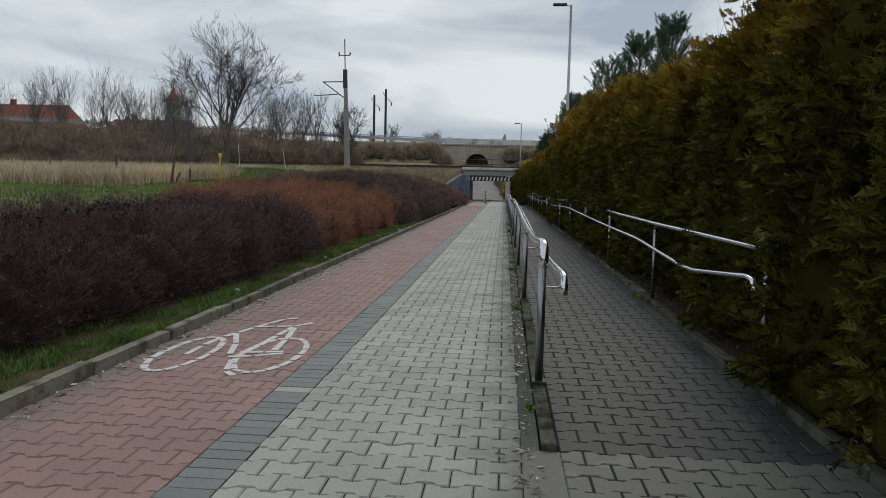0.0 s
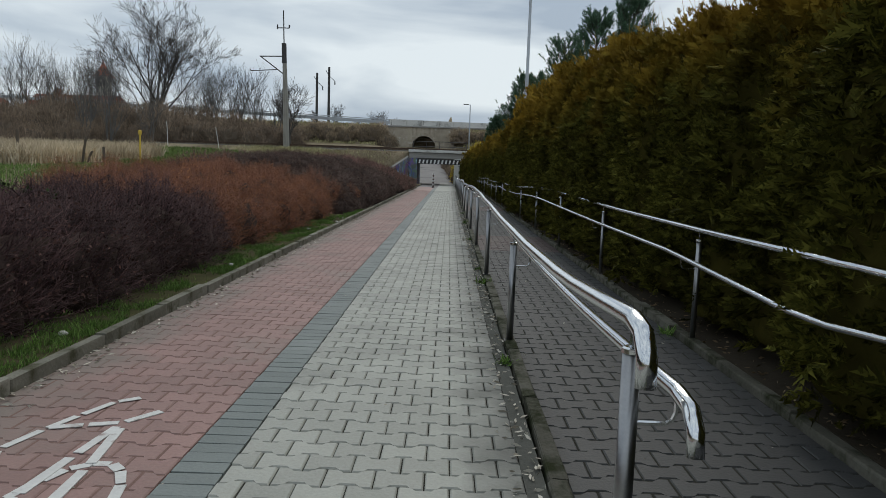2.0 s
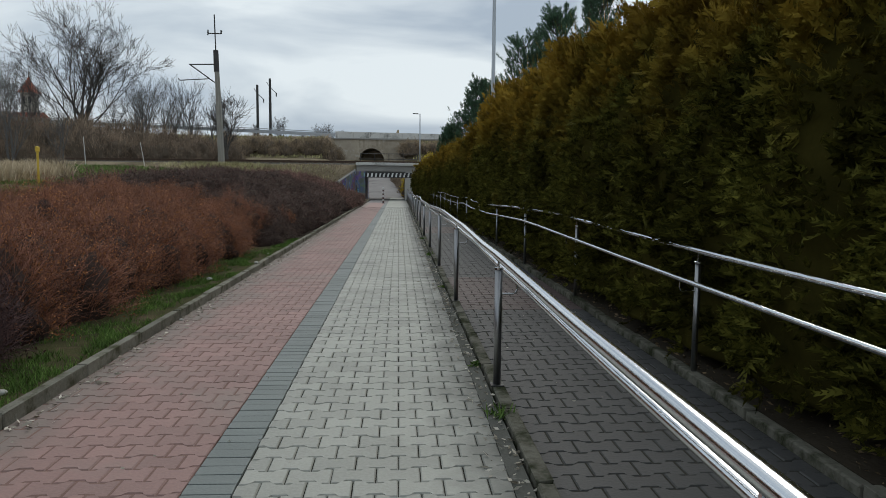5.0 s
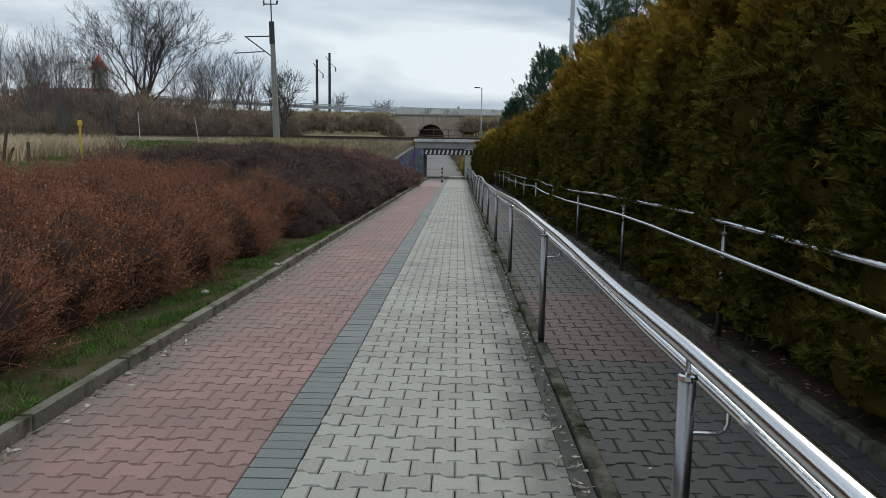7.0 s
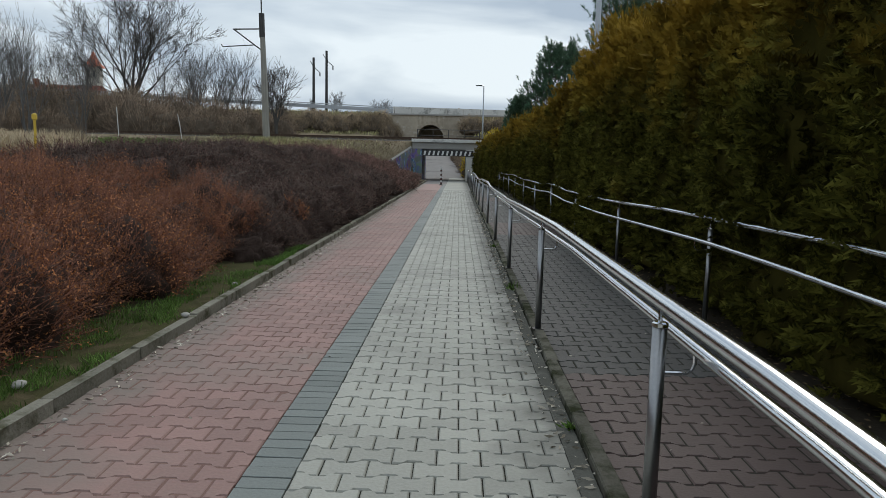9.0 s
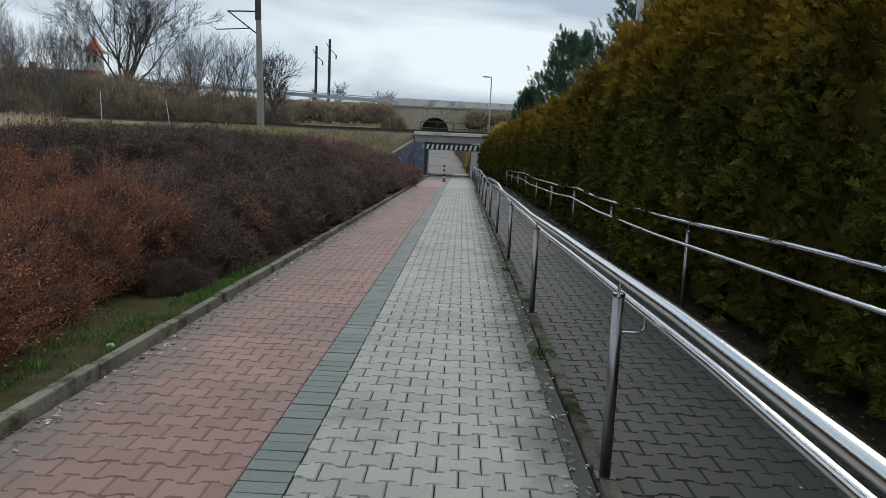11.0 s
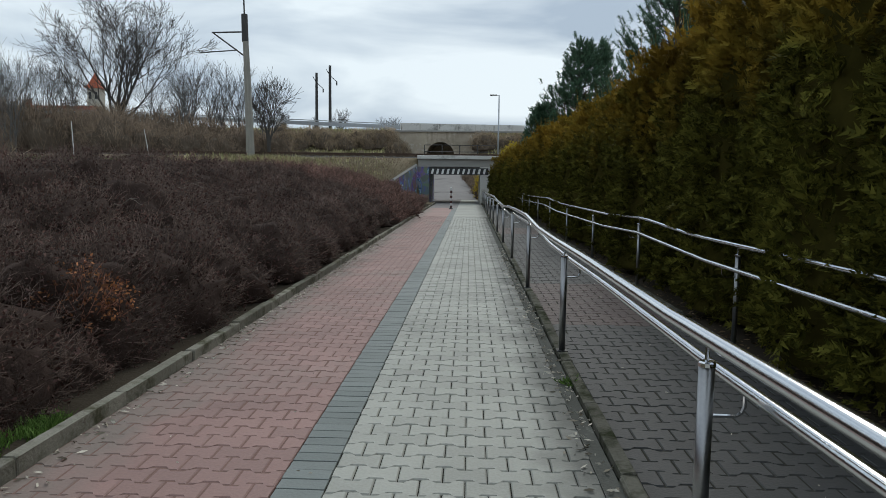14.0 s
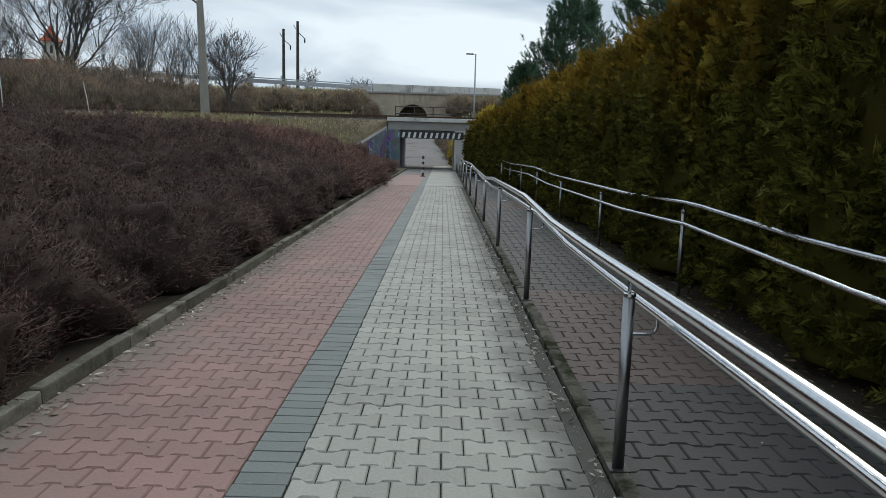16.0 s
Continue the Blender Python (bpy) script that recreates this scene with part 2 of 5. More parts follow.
M_PURPLELEAF = foliage("dry_purple_leaf", (0.042, 0.021, 0.019), (0.145, 0.080, 0.066), mottle=0.5, mottle_scale=1.3)
M_RUSTLEAF = foliage("rusty_dry_leaf", (0.15, 0.057, 0.026), (0.58, 0.255, 0.105), mottle=0.6, mottle_scale=1.2)
M_RUSTTWIG = foliage("rusty_twigs", (0.11, 0.050, 0.036), (0.29, 0.135, 0.088), mottle=0.4)
M_SCRUB = foliage("grey_brown_scrub", (0.095, 0.070, 0.050), (0.27, 0.200, 0.143), mottle=0.4, mottle_scale=0.5)
# lighter copy of M_SCRUB: distance haze is put into the far thicket's colour
M_FARSCRUB = foliage("pale_weed_thicket", (0.19, 0.140, 0.092), (0.44, 0.335, 0.225), mottle=0.4, mottle_scale=0.4)
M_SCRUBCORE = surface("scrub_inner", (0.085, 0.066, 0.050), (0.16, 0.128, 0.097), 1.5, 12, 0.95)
M_BARK = surface("grey_bark", (0.055, 0.051, 0.048), (0.125, 0.118, 0.110), 2, 20, 0.9, bump=0.5)
# paler than M_BARK: haze of the distance is painted into the bark
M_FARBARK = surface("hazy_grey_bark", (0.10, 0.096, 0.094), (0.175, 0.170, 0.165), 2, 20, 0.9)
M_PINE = foliage("pine_needles", (0.035, 0.075, 0.045), (0.095, 0.17, 0.10))
M_YELLOW = foliage("yellow_blossom", (0.45, 0.33, 0.02), (0.75, 0.58, 0.05))
M_POLE = surface("concrete_mast", (0.20, 0.19, 0.165), (0.33, 0.315, 0.28), 1.5, 30, 0.85, bump=0.3)
M_DARKMETAL = surface("dark_weathered_steel", (0.035, 0.034, 0.034), (0.07, 0.068, 0.066), 3, 40, 0.6, metal=0.4, bump=0.1)
M_GALV = surface("galvanised_steel", (0.30, 0.32, 0.34), (0.44, 0.46, 0.48), 3, 40, 0.45, metal=0.7, bump=0.05)
M_YPOST = surface("yellow_plastic_post", (0.50, 0.33, 0.03), (0.72, 0.50, 0.06), 3, 40, 0.6)
M_WHITE = surface("dirty_white_paint", (0.55, 0.55, 0.53), (0.78, 0.78, 0.76), 4, 40, 0.6, bump=0.1)
M_BLACK = surface("black_paint", (0.015, 0.015, 0.016), (0.035, 0.035, 0.036), 4, 40, 0.6, bump=0.1)
M_REDBAND = surface("faded_red_band", (0.055, 0.022, 0.020), (0.10, 0.040, 0.034), 4, 40, 0.6, bump=0.1)
M_WOOD = surface("weathered_wood", (0.07, 0.058, 0.045), (0.16, 0.135, 0.11), 6, 40, 0.9, bump=0.4)
M_BALLAST = surface("track_ballast", (0.06, 0.055, 0.05), (0.17, 0.155, 0.14), 2, 16, 0.95, bump=1.0)
M_RUST = surface("rusty_rail", (0.055, 0.035, 0.024), (0.12, 0.075, 0.05), 3, 40, 0.75, metal=0.3)
M_STONE = surface("old_bridge_stone", (0.24, 0.205, 0.16), (0.50, 0.435, 0.345), 0.9, 3, 0.9, bump=0.6, piece=0.4, spots=(0.60, 0.56, 0.50), spot_scale=1.1, spot_at=0.64)
M_ROOF = surface("red_roof_tiles", (0.17, 0.045, 0.028), (0.30, 0.085, 0.05), 1.0, 8, 0.85)
M_TOWERROOF = surface("bright_red_roof", (0.36, 0.085, 0.042), (0.50, 0.130, 0.062), 1.0, 8, 0.85)
M_RISE = surface("worn_grey_asphalt", (0.20, 0.186, 0.178), (0.30, 0.283, 0.272), 0.7, 40, 0.9, bump=0.3, spots=(0.11, 0.105, 0.10), spot_scale=0.5, spot_at=0.62)
M_PLASTER = surface("pale_plaster", (0.38, 0.35, 0.30), (0.52, 0.49, 0.43), 1.0, 12, 0.9)
M_BRICK = surface("red_brickwork", (0.19, 0.07, 0.045), (0.32, 0.12, 0.075), 1.0, 10, 0.9)
M_GLASS = surface("dark_window_glass", (0.02, 0.022, 0.025), (0.04, 0.043, 0.048), 1.0, 10, 0.15, bump=0.0)


def graffiti_material():
    m, n, l, b = nodes_of("graffiti_wall")
    g = n.new("ShaderNodeNewGeometry")
    v = n.new("ShaderNodeTexVoronoi")
    v.inputs["Scale"].default_value = 2.2
    no = n.new("ShaderNodeTexNoise")
    no.inputs["Scale"].default_value, no.inputs["Distortion"].default_value = 0.8, 2.0
    l.new(g.outputs["Position"], v.inputs["Vector"])
    l.new(g.outputs["Position"], no.inputs["Vector"])
    r = n.new("ShaderNodeValToRGB")
    r.color_ramp.interpolation = "CONSTANT"
    e = r.color_ramp.elements
    e[0].position, e[0].color = 0.0, (0.145, 0.140, 0.135, 1)
    e[1].position, e[1].color = 0.49, (0.13, 0.10, 0.27, 1)
    for p, c in ((0.54, (0.03, 0.06, 0.24, 1)), (0.57, (0.34, 0.46, 0.58, 1)), (0.60, (0.03, 0.05, 0.13, 1)), (0.66, (0.22, 0.20, 0.22, 1))):
        q = e.new(p)
        q.color = c
    l.new(no.outputs["Fac"], r.inputs["Fac"])
    mx = n.new("ShaderNodeMixRGB")
    mx.inputs["Fac"].default_value = 0.12
    l.new(r.outputs["Color"], mx.inputs["Color1"])
    l.new(v.outputs["Color"], mx.inputs["Color2"])
    l.new(mx.outputs["Color"], b.inputs["Base Color"])
    b.inputs["Roughness"].default_value = 0.8
    return m


M_GRAFFITI = graffiti_material()


# ---- mesh helpers ----
def mesh_object(name, verts, faces, material, parent=None, smooth=False):
    me = bpy.data.meshes.new(name)
    me.from_pydata([tuple(v) for v in verts], [], [tuple(f) for f in faces])
    me.materials.append(material)
    if smooth:
        me.shade_smooth()
    ob = new(name, me)
    if parent:
        ob.parent = parent
    return ob


def part(name, bm, material, parent=None, label="", smooth=False):
    """Links a bmesh as one mesh object under a thing or a part."""
    bmesh.ops.recalc_face_normals(bm, faces=bm.faces)
    me = bpy.data.meshes.new(name)
    bm.to_mesh(me)
    bm.free()
    me.materials.append(material)
    if smooth:
        me.shade_smooth()
    ob = new(name, me)
    if parent:
        ob.parent = parent
    return tagged(ob, label)


def box(x0, x1, y0, y1, z0, z1, bevel=0.0, bm=None):
    bm = bm or bmesh.new()
    r = bmesh.ops.create_cube(bm, size=1.0, matrix=Matrix.Translation(((x0 + x1) / 2, (y0 + y1) / 2, (z0 + z1) / 2)) @ Matrix.Diagonal((x1 - x0, y1 - y0, z1 - z0, 1)))
    if bevel:
        edges = list({e for v in r["verts"] for e in v.link_edges})
        bmesh.ops.bevel(bm, geom=edges, offset=bevel, segments=2, affect="EDGES", profile=0.6)
    return bm


def tube(points, radii, sides=8, bm=None, caps=True):
    """A round bar along a line of points; radii: one for all or one a point."""
    bm = bm or bmesh.new()
    pts = [Vector(p) for p in points]
    if not isinstance(radii, (list, tuple)):
        radii = [radii] * len(pts)
    rings = []
    ref = None
    for i, p in enumerate(pts):
        d = (pts[min(i + 1, len(pts) - 1)] - pts[max(i - 1, 0)]).normalized()
        if ref is None or abs(d.dot(ref)) > 0.95:
            ref = Vector((1, 0, 0)) if abs(d.x) < 0.8 else Vector((0, 0, 1))
        u = (ref - d * ref.dot(d)).normalized()
        ref = u
        w = d.cross(u)
        rings.append([bm.verts.new(p + (u * math.cos(a) + w * math.sin(a)) * radii[i]) for a in [2 * math.pi * k / sides for k in range(sides)]])
    for a, b in zip(rings, rings[1:]):
        for k in range(sides):
            bm.faces.new((a[k], a[(k + 1) % sides], b[(k + 1) % sides], b[k]))
    if caps:
        bm.faces.new(rings[0][::-1])
        bm.faces.new(rings[-1])
    return bm


def empty(name, x=0.0, y=0.0, z=0.0):
    e = new(name)
    e.location = (x, y, z)
    return e


def lerp_table(v, table):
    return float(np.interp(v, [t[0] for t in table], [t[1] for t in table]))


def smooth01(v):
    v = min(max(v, 0.0), 1.0)
    return v * v * (3 - 2 * v)


# ---- ground: one sheet to the horizon ----
MEADOW = [(-60, 0.3), (8, 0.35), (24, 0.75), (37, 1.0), (48, 1.12), (56, 1.3), (58.5, 1.55), (61.2, 2.55), (62, 2.65), (66, 2.65), (80, 3.2), (100, 4.4), (106, 7.3), (109, 7.7), (114, 7.7), (130, 5.0), (2000, 5.0)]


def ground_z(x, y):
    level = lerp_table(y, MEADOW)
    if x < -9:
        level += smooth01((-x - 9) / 7) * lerp_table(y, [(30, 0.0), (40, 0.15), (50, 0.75), (56, 1.0), (62, 0.0)])
    floor_z = -0.07 if y < 69.5 else -0.13 + 0.079 * (y - 69.5)
    if -9.2 < x < 1.1 and 99 < y < 111:
        level = 4.2
    if y > 69.5:
        x += 1.0 * max(0.0, (y - 70) / 22) ** 1.3 if y < 100 else 0.0
    if y > 100:
        floor_z = max(floor_z, level)
    if x < -2.02:
        d = -2.07 - x
        wide = 6.5 if y < 20 else 6.5 - 3.0 * smooth01((y - 20) / 8)
        z = 0.03 + (level - 0.03) * smooth01((d - 0.15) / wide) if d > 0.15 else 0.03
        if 57 < y <= 62.05:
            wing = -3.25 - 1.25 * min(62 - y, 3.6) / 3.6
            crest = 1.25 + 1.2 * max(0.0, y - 58.4) / 3.6
            if x > wing:
                z = min(z, 0.03 + 0.25 * d) if y > 58.4 else z
            else:
                z = min(level, crest + 0.6 * (wing - x)) if y > 58.4 else z
        elif 62.05 < y < 69:
            z = floor_z if x > -2.7 else level
        if y >= 69:
            z = floor_z + (level - floor_z) * smooth01((d - 0.3) / 6)
        z += 0.05 * noise.noise((x * 0.5, y * 0.5, 0)) * smooth01(d)
        return z + 0.5 * smooth01((-x - 12) / 60) * noise.noise((x * 0.03, y * 0.03, 2))
    if x > 2.15:
        d = x - 2.2
        z = 0.03 + (max(level, 0.8) - 0.03) * smooth01(d / (9 if y < 55 else 3))
        if 56 < y < 69:
            z = max(z, level) if x > 2.4 else 0.03
        if y >= 69:
            z = floor_z + (level - floor_z) * smooth01((x - 0.4) / 5)
        return z
    if y >= 69 and x > 0.4:
        return floor_z + (level - floor_z) * smooth01((x - 0.4) / 5)
    return floor_z


def build_ground():
    def steps(*spans):
        out = []
        for a, b, s in spans:
            k = max(1, round((b - a) / s))
            out += [a + (b - a) * i / k for i in range(k)]
        return out + [spans[-1][1]]

    xs = steps((-900, -120, 78), (-120, -30, 6), (-30, -9, 1.5), (-9, -2.3, 0.34), (-2.3, -2.0, 0.1), (-2.0, 2.1, 0.6), (2.1, 2.5, 0.1), (2.5, 9, 0.7), (9, 40, 5), (40, 900, 80))
    ys = steps((-80, 0, 8), (0, 55, 0.9), (55, 70, 0.5), (70, 99, 2), (99, 116, 0.8), (116, 160, 6), (160, 1600, 120))
    verts = [(x, y, ground_z(x, y)) for y in ys for x in xs]
    w = len(xs)
    faces = [(j * w + i, j * w + i + 1, (j + 1) * w + i + 1, (j + 1) * w + i) for j in range(len(ys) - 1) for i in range(w - 1)]
    g = mesh_object("ground", verts, faces, M_GROUND, smooth=True)
    tagged(g, "rough grassy ground rising into banks beside the path", "ground", kind="structure")


build_ground()

# ---- paving slabs under the pieces ----
X_KERB, X_STRIP0, X_STRIP1, X_GREY1, X_CURB0, X_CURB1, X_RAMP1 = -1.97, -0.80, -0.58, 0.62, 0.705, 0.795, 2.08
Y0, Y_RAMP, Y_PIECES, Y_END = 0.0, 5.15, 46.0, 70.0


def slab(name, x0, x1, y0, y1, z, material, label, category="pavement"):
    ob = part(name, box(x0, x1, y0, y1, z - 0.08, z), material)
    return tagged(ob, label, category, kind="structure")


pave_grey = slab("pavement", X_STRIP1, X_CURB0, Y0, Y_PIECES, -0.012, M_JOINT, "grey concrete block footpath with dirty joints")
pave_red = slab("cycle_path", X_KERB, X_STRIP0, Y0, Y_PIECES, -0.0045, M_JOINTRED, "faded red concrete block cycle path", "cycle path")
pave_strip = slab("trim_strip", X_STRIP0, X_STRIP1, Y0, Y_PIECES, -0.012, M_JOINT, "dark grey sett strip dividing cycle path and footpath", "paving strip")
pave_ramp = slab("pavement_ramp", X_CURB1, X_RAMP1, Y0, Y_PIECES, -0.0055, M_JOINT, "dark graphite block ramp between two handrails")
slab("pavement_far", X_STRIP1, X_CURB0, Y_PIECES, Y_END, -0.003, M_GREY, "grey concrete footpath running into the underpass")
Y_WORN = 54.5
slab("cycle_path_worn", X_KERB - 0.4, X_STRIP1, Y_WORN, Y_END, -0.003, M_RISE, "grey worn end of the cycle path under the bridge", "cycle path")
slab("cycle_path_far", X_KERB - 0.4, X_STRIP0, Y_PIECES, Y_WORN, -0.003, M_RED, "faded red cycle path running into the underpass", "cycle path")
slab("trim_strip_far", X_STRIP0, X_STRIP1, Y_PIECES, Y_WORN, -0.003, M_SETT, "dark grey strip between the two paths", "paving strip")
slab("pavement_ramp_far", X_CURB0, X_RAMP1, Y_PIECES, Y_END, -0.004, M_RAMP, "dark graphite ramp beside the footpath")
slab("dirt_strip", X_GREY1, X_CURB0, Y_RAMP, Y_PIECES, -0.004, M_DIRT, "trodden dirt and moss along the curb", "dirt")
slab("pavement_apron", X_GREY1, X_CURB1, Y0, Y_RAMP, -0.004, M_GREY, "grey block paving before the ramp")
rise = bmesh.new()
edge = []
for k in range(13):
    y = 69.95 + k * 2.5
    bend = max(0.0, (y - 70) / 22) ** 1.3
    z = -0.012 + 0.079 * (y - 69.95)
    edge.append([rise.verts.new(v) for v in ((-2.6 - 1.6 * bend, y, z), (0.5 - 1.0 * bend, y, z), (0.5 - 1.0 * bend, y, z - 0.4), (-2.6 - 1.6 * bend, y, z - 0.4))])
for a, b in zip(edge, edge[1:]):
    for i in range(4):
        rise.faces.new((a[i], a[(i + 1) % 4], b[(i + 1) % 4], b[i]))
rise.faces.new(edge[0]), rise.faces.new(edge[-1][::-1])
tagged(part("pavement_rise", rise, M_RISE), "grey path climbing again beyond the underpass", "pavement", kind="structure")

# ---- railway underpass ----
BY = 62.0


def build_underpass():
    e = empty("railway_bridge", -0.9, BY, 0)
    tagged(e, "low concrete railway bridge over the path with hazard-striped beam", "bridge")
    def put(name, bm, mat, label=""):
        bm.transform(Matrix.Translation((0.9, -BY, 0)))
        return part(name, bm, mat, e, label)
    put("deck", box(-3.1, 1.75, BY + 0.12, BY + 6.0, 2.16, 2.62, 0.02), M_CONCDARK)
    put("cap", box(-3.15, 1.8, BY - 0.05, BY + 0.4, 2.62, 2.84, 0.03), M_PARAPET, "pale weathered concrete edge slab")
    put("cap", box(-3.15, 1.8, BY + 5.7, BY + 6.1, 2.62, 2.84, 0.03), M_CONC)
    beam = put("beam", box(-2.42, 1.12, BY - 0.06, BY + 0.1, 1.70, 2.1, 0.015), M_BLACK, "black beam with slanted pale hazard stripes")
    for k in range(11):
        x = -2.32 + k * 0.31
        bm = bmesh.new()
        q = [(x, 1.74), (x + 0.13, 1.74), (x + 0.20, 2.04), (x + 0.07, 2.04)]
        lo = [bm.verts.new((a, BY - 0.064, z)) for a, z in q]
        hi = [bm.verts.new((a, BY - 0.069, z)) for a, z in q]
        bm.faces.new(lo), bm.faces.new(hi[::-1])
        for i in range(4):
            bm.faces.new((lo[i], lo[(i + 1) % 4], hi[(i + 1) % 4], hi[i]))
        bm.transform(Matrix.Translation((0.9, -BY, 0)))
        part("stripe", bm, M_WHITE, beam)
    put("abutment", box(-3.1, -2.42, BY + 0.0, BY + 6.0, -0.3, 2.16, 0.02), M_GRAFFITI, "concrete abutment sprayed with blue graffiti")
    put("abutment", box(0.62, 1.75, BY + 0.0, BY + 6.0, -0.3, 2.16, 0.02), M_CONC)
    for name, sx in (("wing_wall", -1), ):
        bm = bmesh.new()
        prof = [(-3.1, BY, 2.2), (-4.1, BY - 3.6, 1.3), (-4.1, BY - 3.6, -0.2), (-3.1, BY, -0.3)]
        a = [bm.verts.new(p) for p in prof]
        b = [bm.verts.new((p[0] - 0.3, p[1] + 0.12, p[2])) for p in prof]
        bm.faces.new(a), bm.faces.new(b[::-1])
        for i in range(4):
            bm.faces.new((a[i], a[(i + 1) % 4], b[(i + 1) % 4], b[i]))
        put(name, bm, M_GRAFFITI, "sloping wing wall with violet graffiti")
        put("coping", tube([(-3.2, BY, 2.25), (-4.2, BY - 3.6, 1.35)], 0.09, 4), M_CONCDARK)
    for z in (3.3, 3.75):
        put("rail", tube([(-3.1, BY + 5.9, z), (1.7, BY + 5.9, z)], 0.025, 6), M_DARKMETAL)
    for k in range(5):
        put("post", tube([(-3.1 + k * 1.2, BY + 5.9, 2.8), (-3.1 + k * 1.2, BY + 5.9, 3.77)], 0.03, 6), M_DARKMETAL)


build_underpass()


def build_track():
    e = empty("railway_track", -20, 65, 2.6)
    tagged(e, "rusty railway track on dark ballast crossing above the path", "railway track")
    shift = Matrix.Translation((20, -65, -2.6))
    bm = bmesh.new()
    prof = [(63.0, 2.5), (63.6, 2.78), (66.6, 2.78), (67.2, 2.5)]
    a = [bm.verts.new((-150, y, z)) for y, z in prof]
    b = [bm.verts.new((60, y, z)) for y, z in prof]
    for i in range(4):
        bm.faces.new((a[i], a[(i + 1) % 4], b[(i + 1) % 4], b[i]))
    bm.faces.new(a[::-1]), bm.faces.new(b)
    bm.transform(shift)
    part("ballast", bm, M_BALLAST, e)
    for y in (64.3, 65.75):
        bm = box(-150, 60, y - 0.07, y + 0.07, 2.86, 2.88)
        box(-150, 60, y - 0.012, y + 0.012, 2.88, 2.98, bm=bm)
        box(-150, 60, y - 0.036, y + 0.036, 2.98, 3.02, bm=bm)
        bm.transform(shift)
        part("rail", bm, M_RUST, e)
    sl = box(-0.13, 0.13, -1.25, 1.25, -0.08, 0.08, 0.02)
    first = part("sleeper", sl, M_WOOD, e)
    first.location = (-26 + 20, 65.02 - 65, 2.78 - 2.6)
    for k in range(1, 60):
        o = first.copy()
        scene.collection.objects.link(o)
        o.location.x += 0.62 * k


build_track()


def build_viaduct():
    """The old stone arch bridge in the further embankment."""
    e = empty("stone_arch_bridge", -3.5, 104.5, 4)
    tagged(e, "old stone railway arch bridge with pale concrete parapet", "bridge")
    sh = Matrix.Translation((3.5, -104.5, -4))
    cx, half, spring, top = -3.55, 1.68, 4.3, 7.1
    xs_arch = [cx - half * math.cos(math.pi * k / 16) for k in range(17)]
    zs_arch = [spring + 1.65 * math.sin(math.pi * k / 16) for k in range(17)]
    bm = bmesh.new()
    for y in (104.0,):
        for k in range(16):
            f = [bm.verts.new(v) for v in ((xs_arch[k], y, zs_arch[k]), (xs_arch[k + 1], y, zs_arch[k + 1]), (xs_arch[k + 1], y, top), (xs_arch[k], y, top))]
            bm.faces.new(f)
            g = [bm.verts.new(v) for v in ((xs_arch[k], y, zs_arch[k]), (xs_arch[k + 1], y, zs_arch[k + 1]), (xs_arch[k + 1], y + 9, zs_arch[k + 1]), (xs_arch[k], y + 9, zs_arch[k]))]
            bm.faces.new(g)
        box(-9.0, cx - half, y, y + 9, 1.5, top, bm=bm)
        box(cx + half, 0.9, y, y + 9, 1.5, top, bm=bm)
        box(cx - half, cx + half, y + 8.8, y + 9, 1.5, spring + 0.5, bm=bm)
    bm.transform(sh)
    part("wall", bm, M_STONE, e)
    ring = bmesh.new()
    n = 22
    for k in range(n):
        a0, a1 = math.pi * (k + 0.025) / n, math.pi * (k + 0.975) / n
        q = []
        for r0, r1 in ((0, 0), (0.42, 0.42)):
            for a in (a0, a1):
                q.append((cx - (half + r0) * math.cos(a), spring + (1.65 + r1) * math.sin(a)))
        q = [q[0], q[1], q[3], q[2]]
        lo = [ring.verts.new((x, 103.99, z)) for x, z in q]
        hi = [ring.verts.new((x, 103.9, z)) for x, z in q]
        ring.faces.new(hi)
        for i in range(4):
            ring.faces.new((lo[i], lo[(i + 1) % 4], hi[(i + 1) % 4], hi[i]))
    ring.transform(sh)
    part("arch_ring", ring, M_STONE, e, "ring of wedge-shaped arch stones")
    for x in (-9.1, 0.95):
        bm = box(x - 0.35, x + 0.35, 103.8, 104.6, 1.5, 7.2, 0.05)
        bm.transform(sh)
        part("buttress", bm, M_STONE, e)
    bm = box(-9.4, 6.4, 103.78, 104.25, 7.1, 7.3, 0.03)
    bm.transform(sh)
    part("cornice", bm, M_CONCDARK, e)
    bm = box(-8.4, 6.4, 103.85, 104.2, 7.3, 8.1)
    for v in bm.verts:
        if v.co.z > 8:
            v.co.z += 0.05 - 0.012 * (v.co.x + 8.4)
    bm.transform(sh)
    part("parapet", bm, M_PARAPET, e, "pale weathered concrete parapet")
    for k in range(7):
        x = -8.2 + 2.2 * k
        bm = box(x - 0.07, x + 0.07, 103.80, 103.86, 7.3, 8.05 - 0.012 * (x + 8.4), 0.01)
        bm.transform(sh)
        part("rib", bm, M_CONC, e)
    # guard rail along the upper line, falling slightly to one side
    g = empty("guard_rail", -10, 107, 7.7)
    tagged(g, "long pale metal guard rail along the upper embankment", "guard rail")
    bm = bmesh.new()
    for z0, z1 in ((-0.1, 0.36), (0.46, 0.56)):
        p = [(-110, 11.2 - 7.7), (60, 5.4 - 7.7)]
        q = [bm.verts.new((x + 10, y, z + dz)) for (x, z) in p for y in (-0.06, 0.06) for dz in (z0, z1)]
        for f in ((0, 1, 5, 4), (2, 6, 7, 3), (1, 3, 7, 5), (0, 4, 6, 2), (0, 2, 3, 1), (4, 5, 7, 6)):
            bm.faces.new([q[i] for i in f])
    part("beam", bm, M_GALV, g)
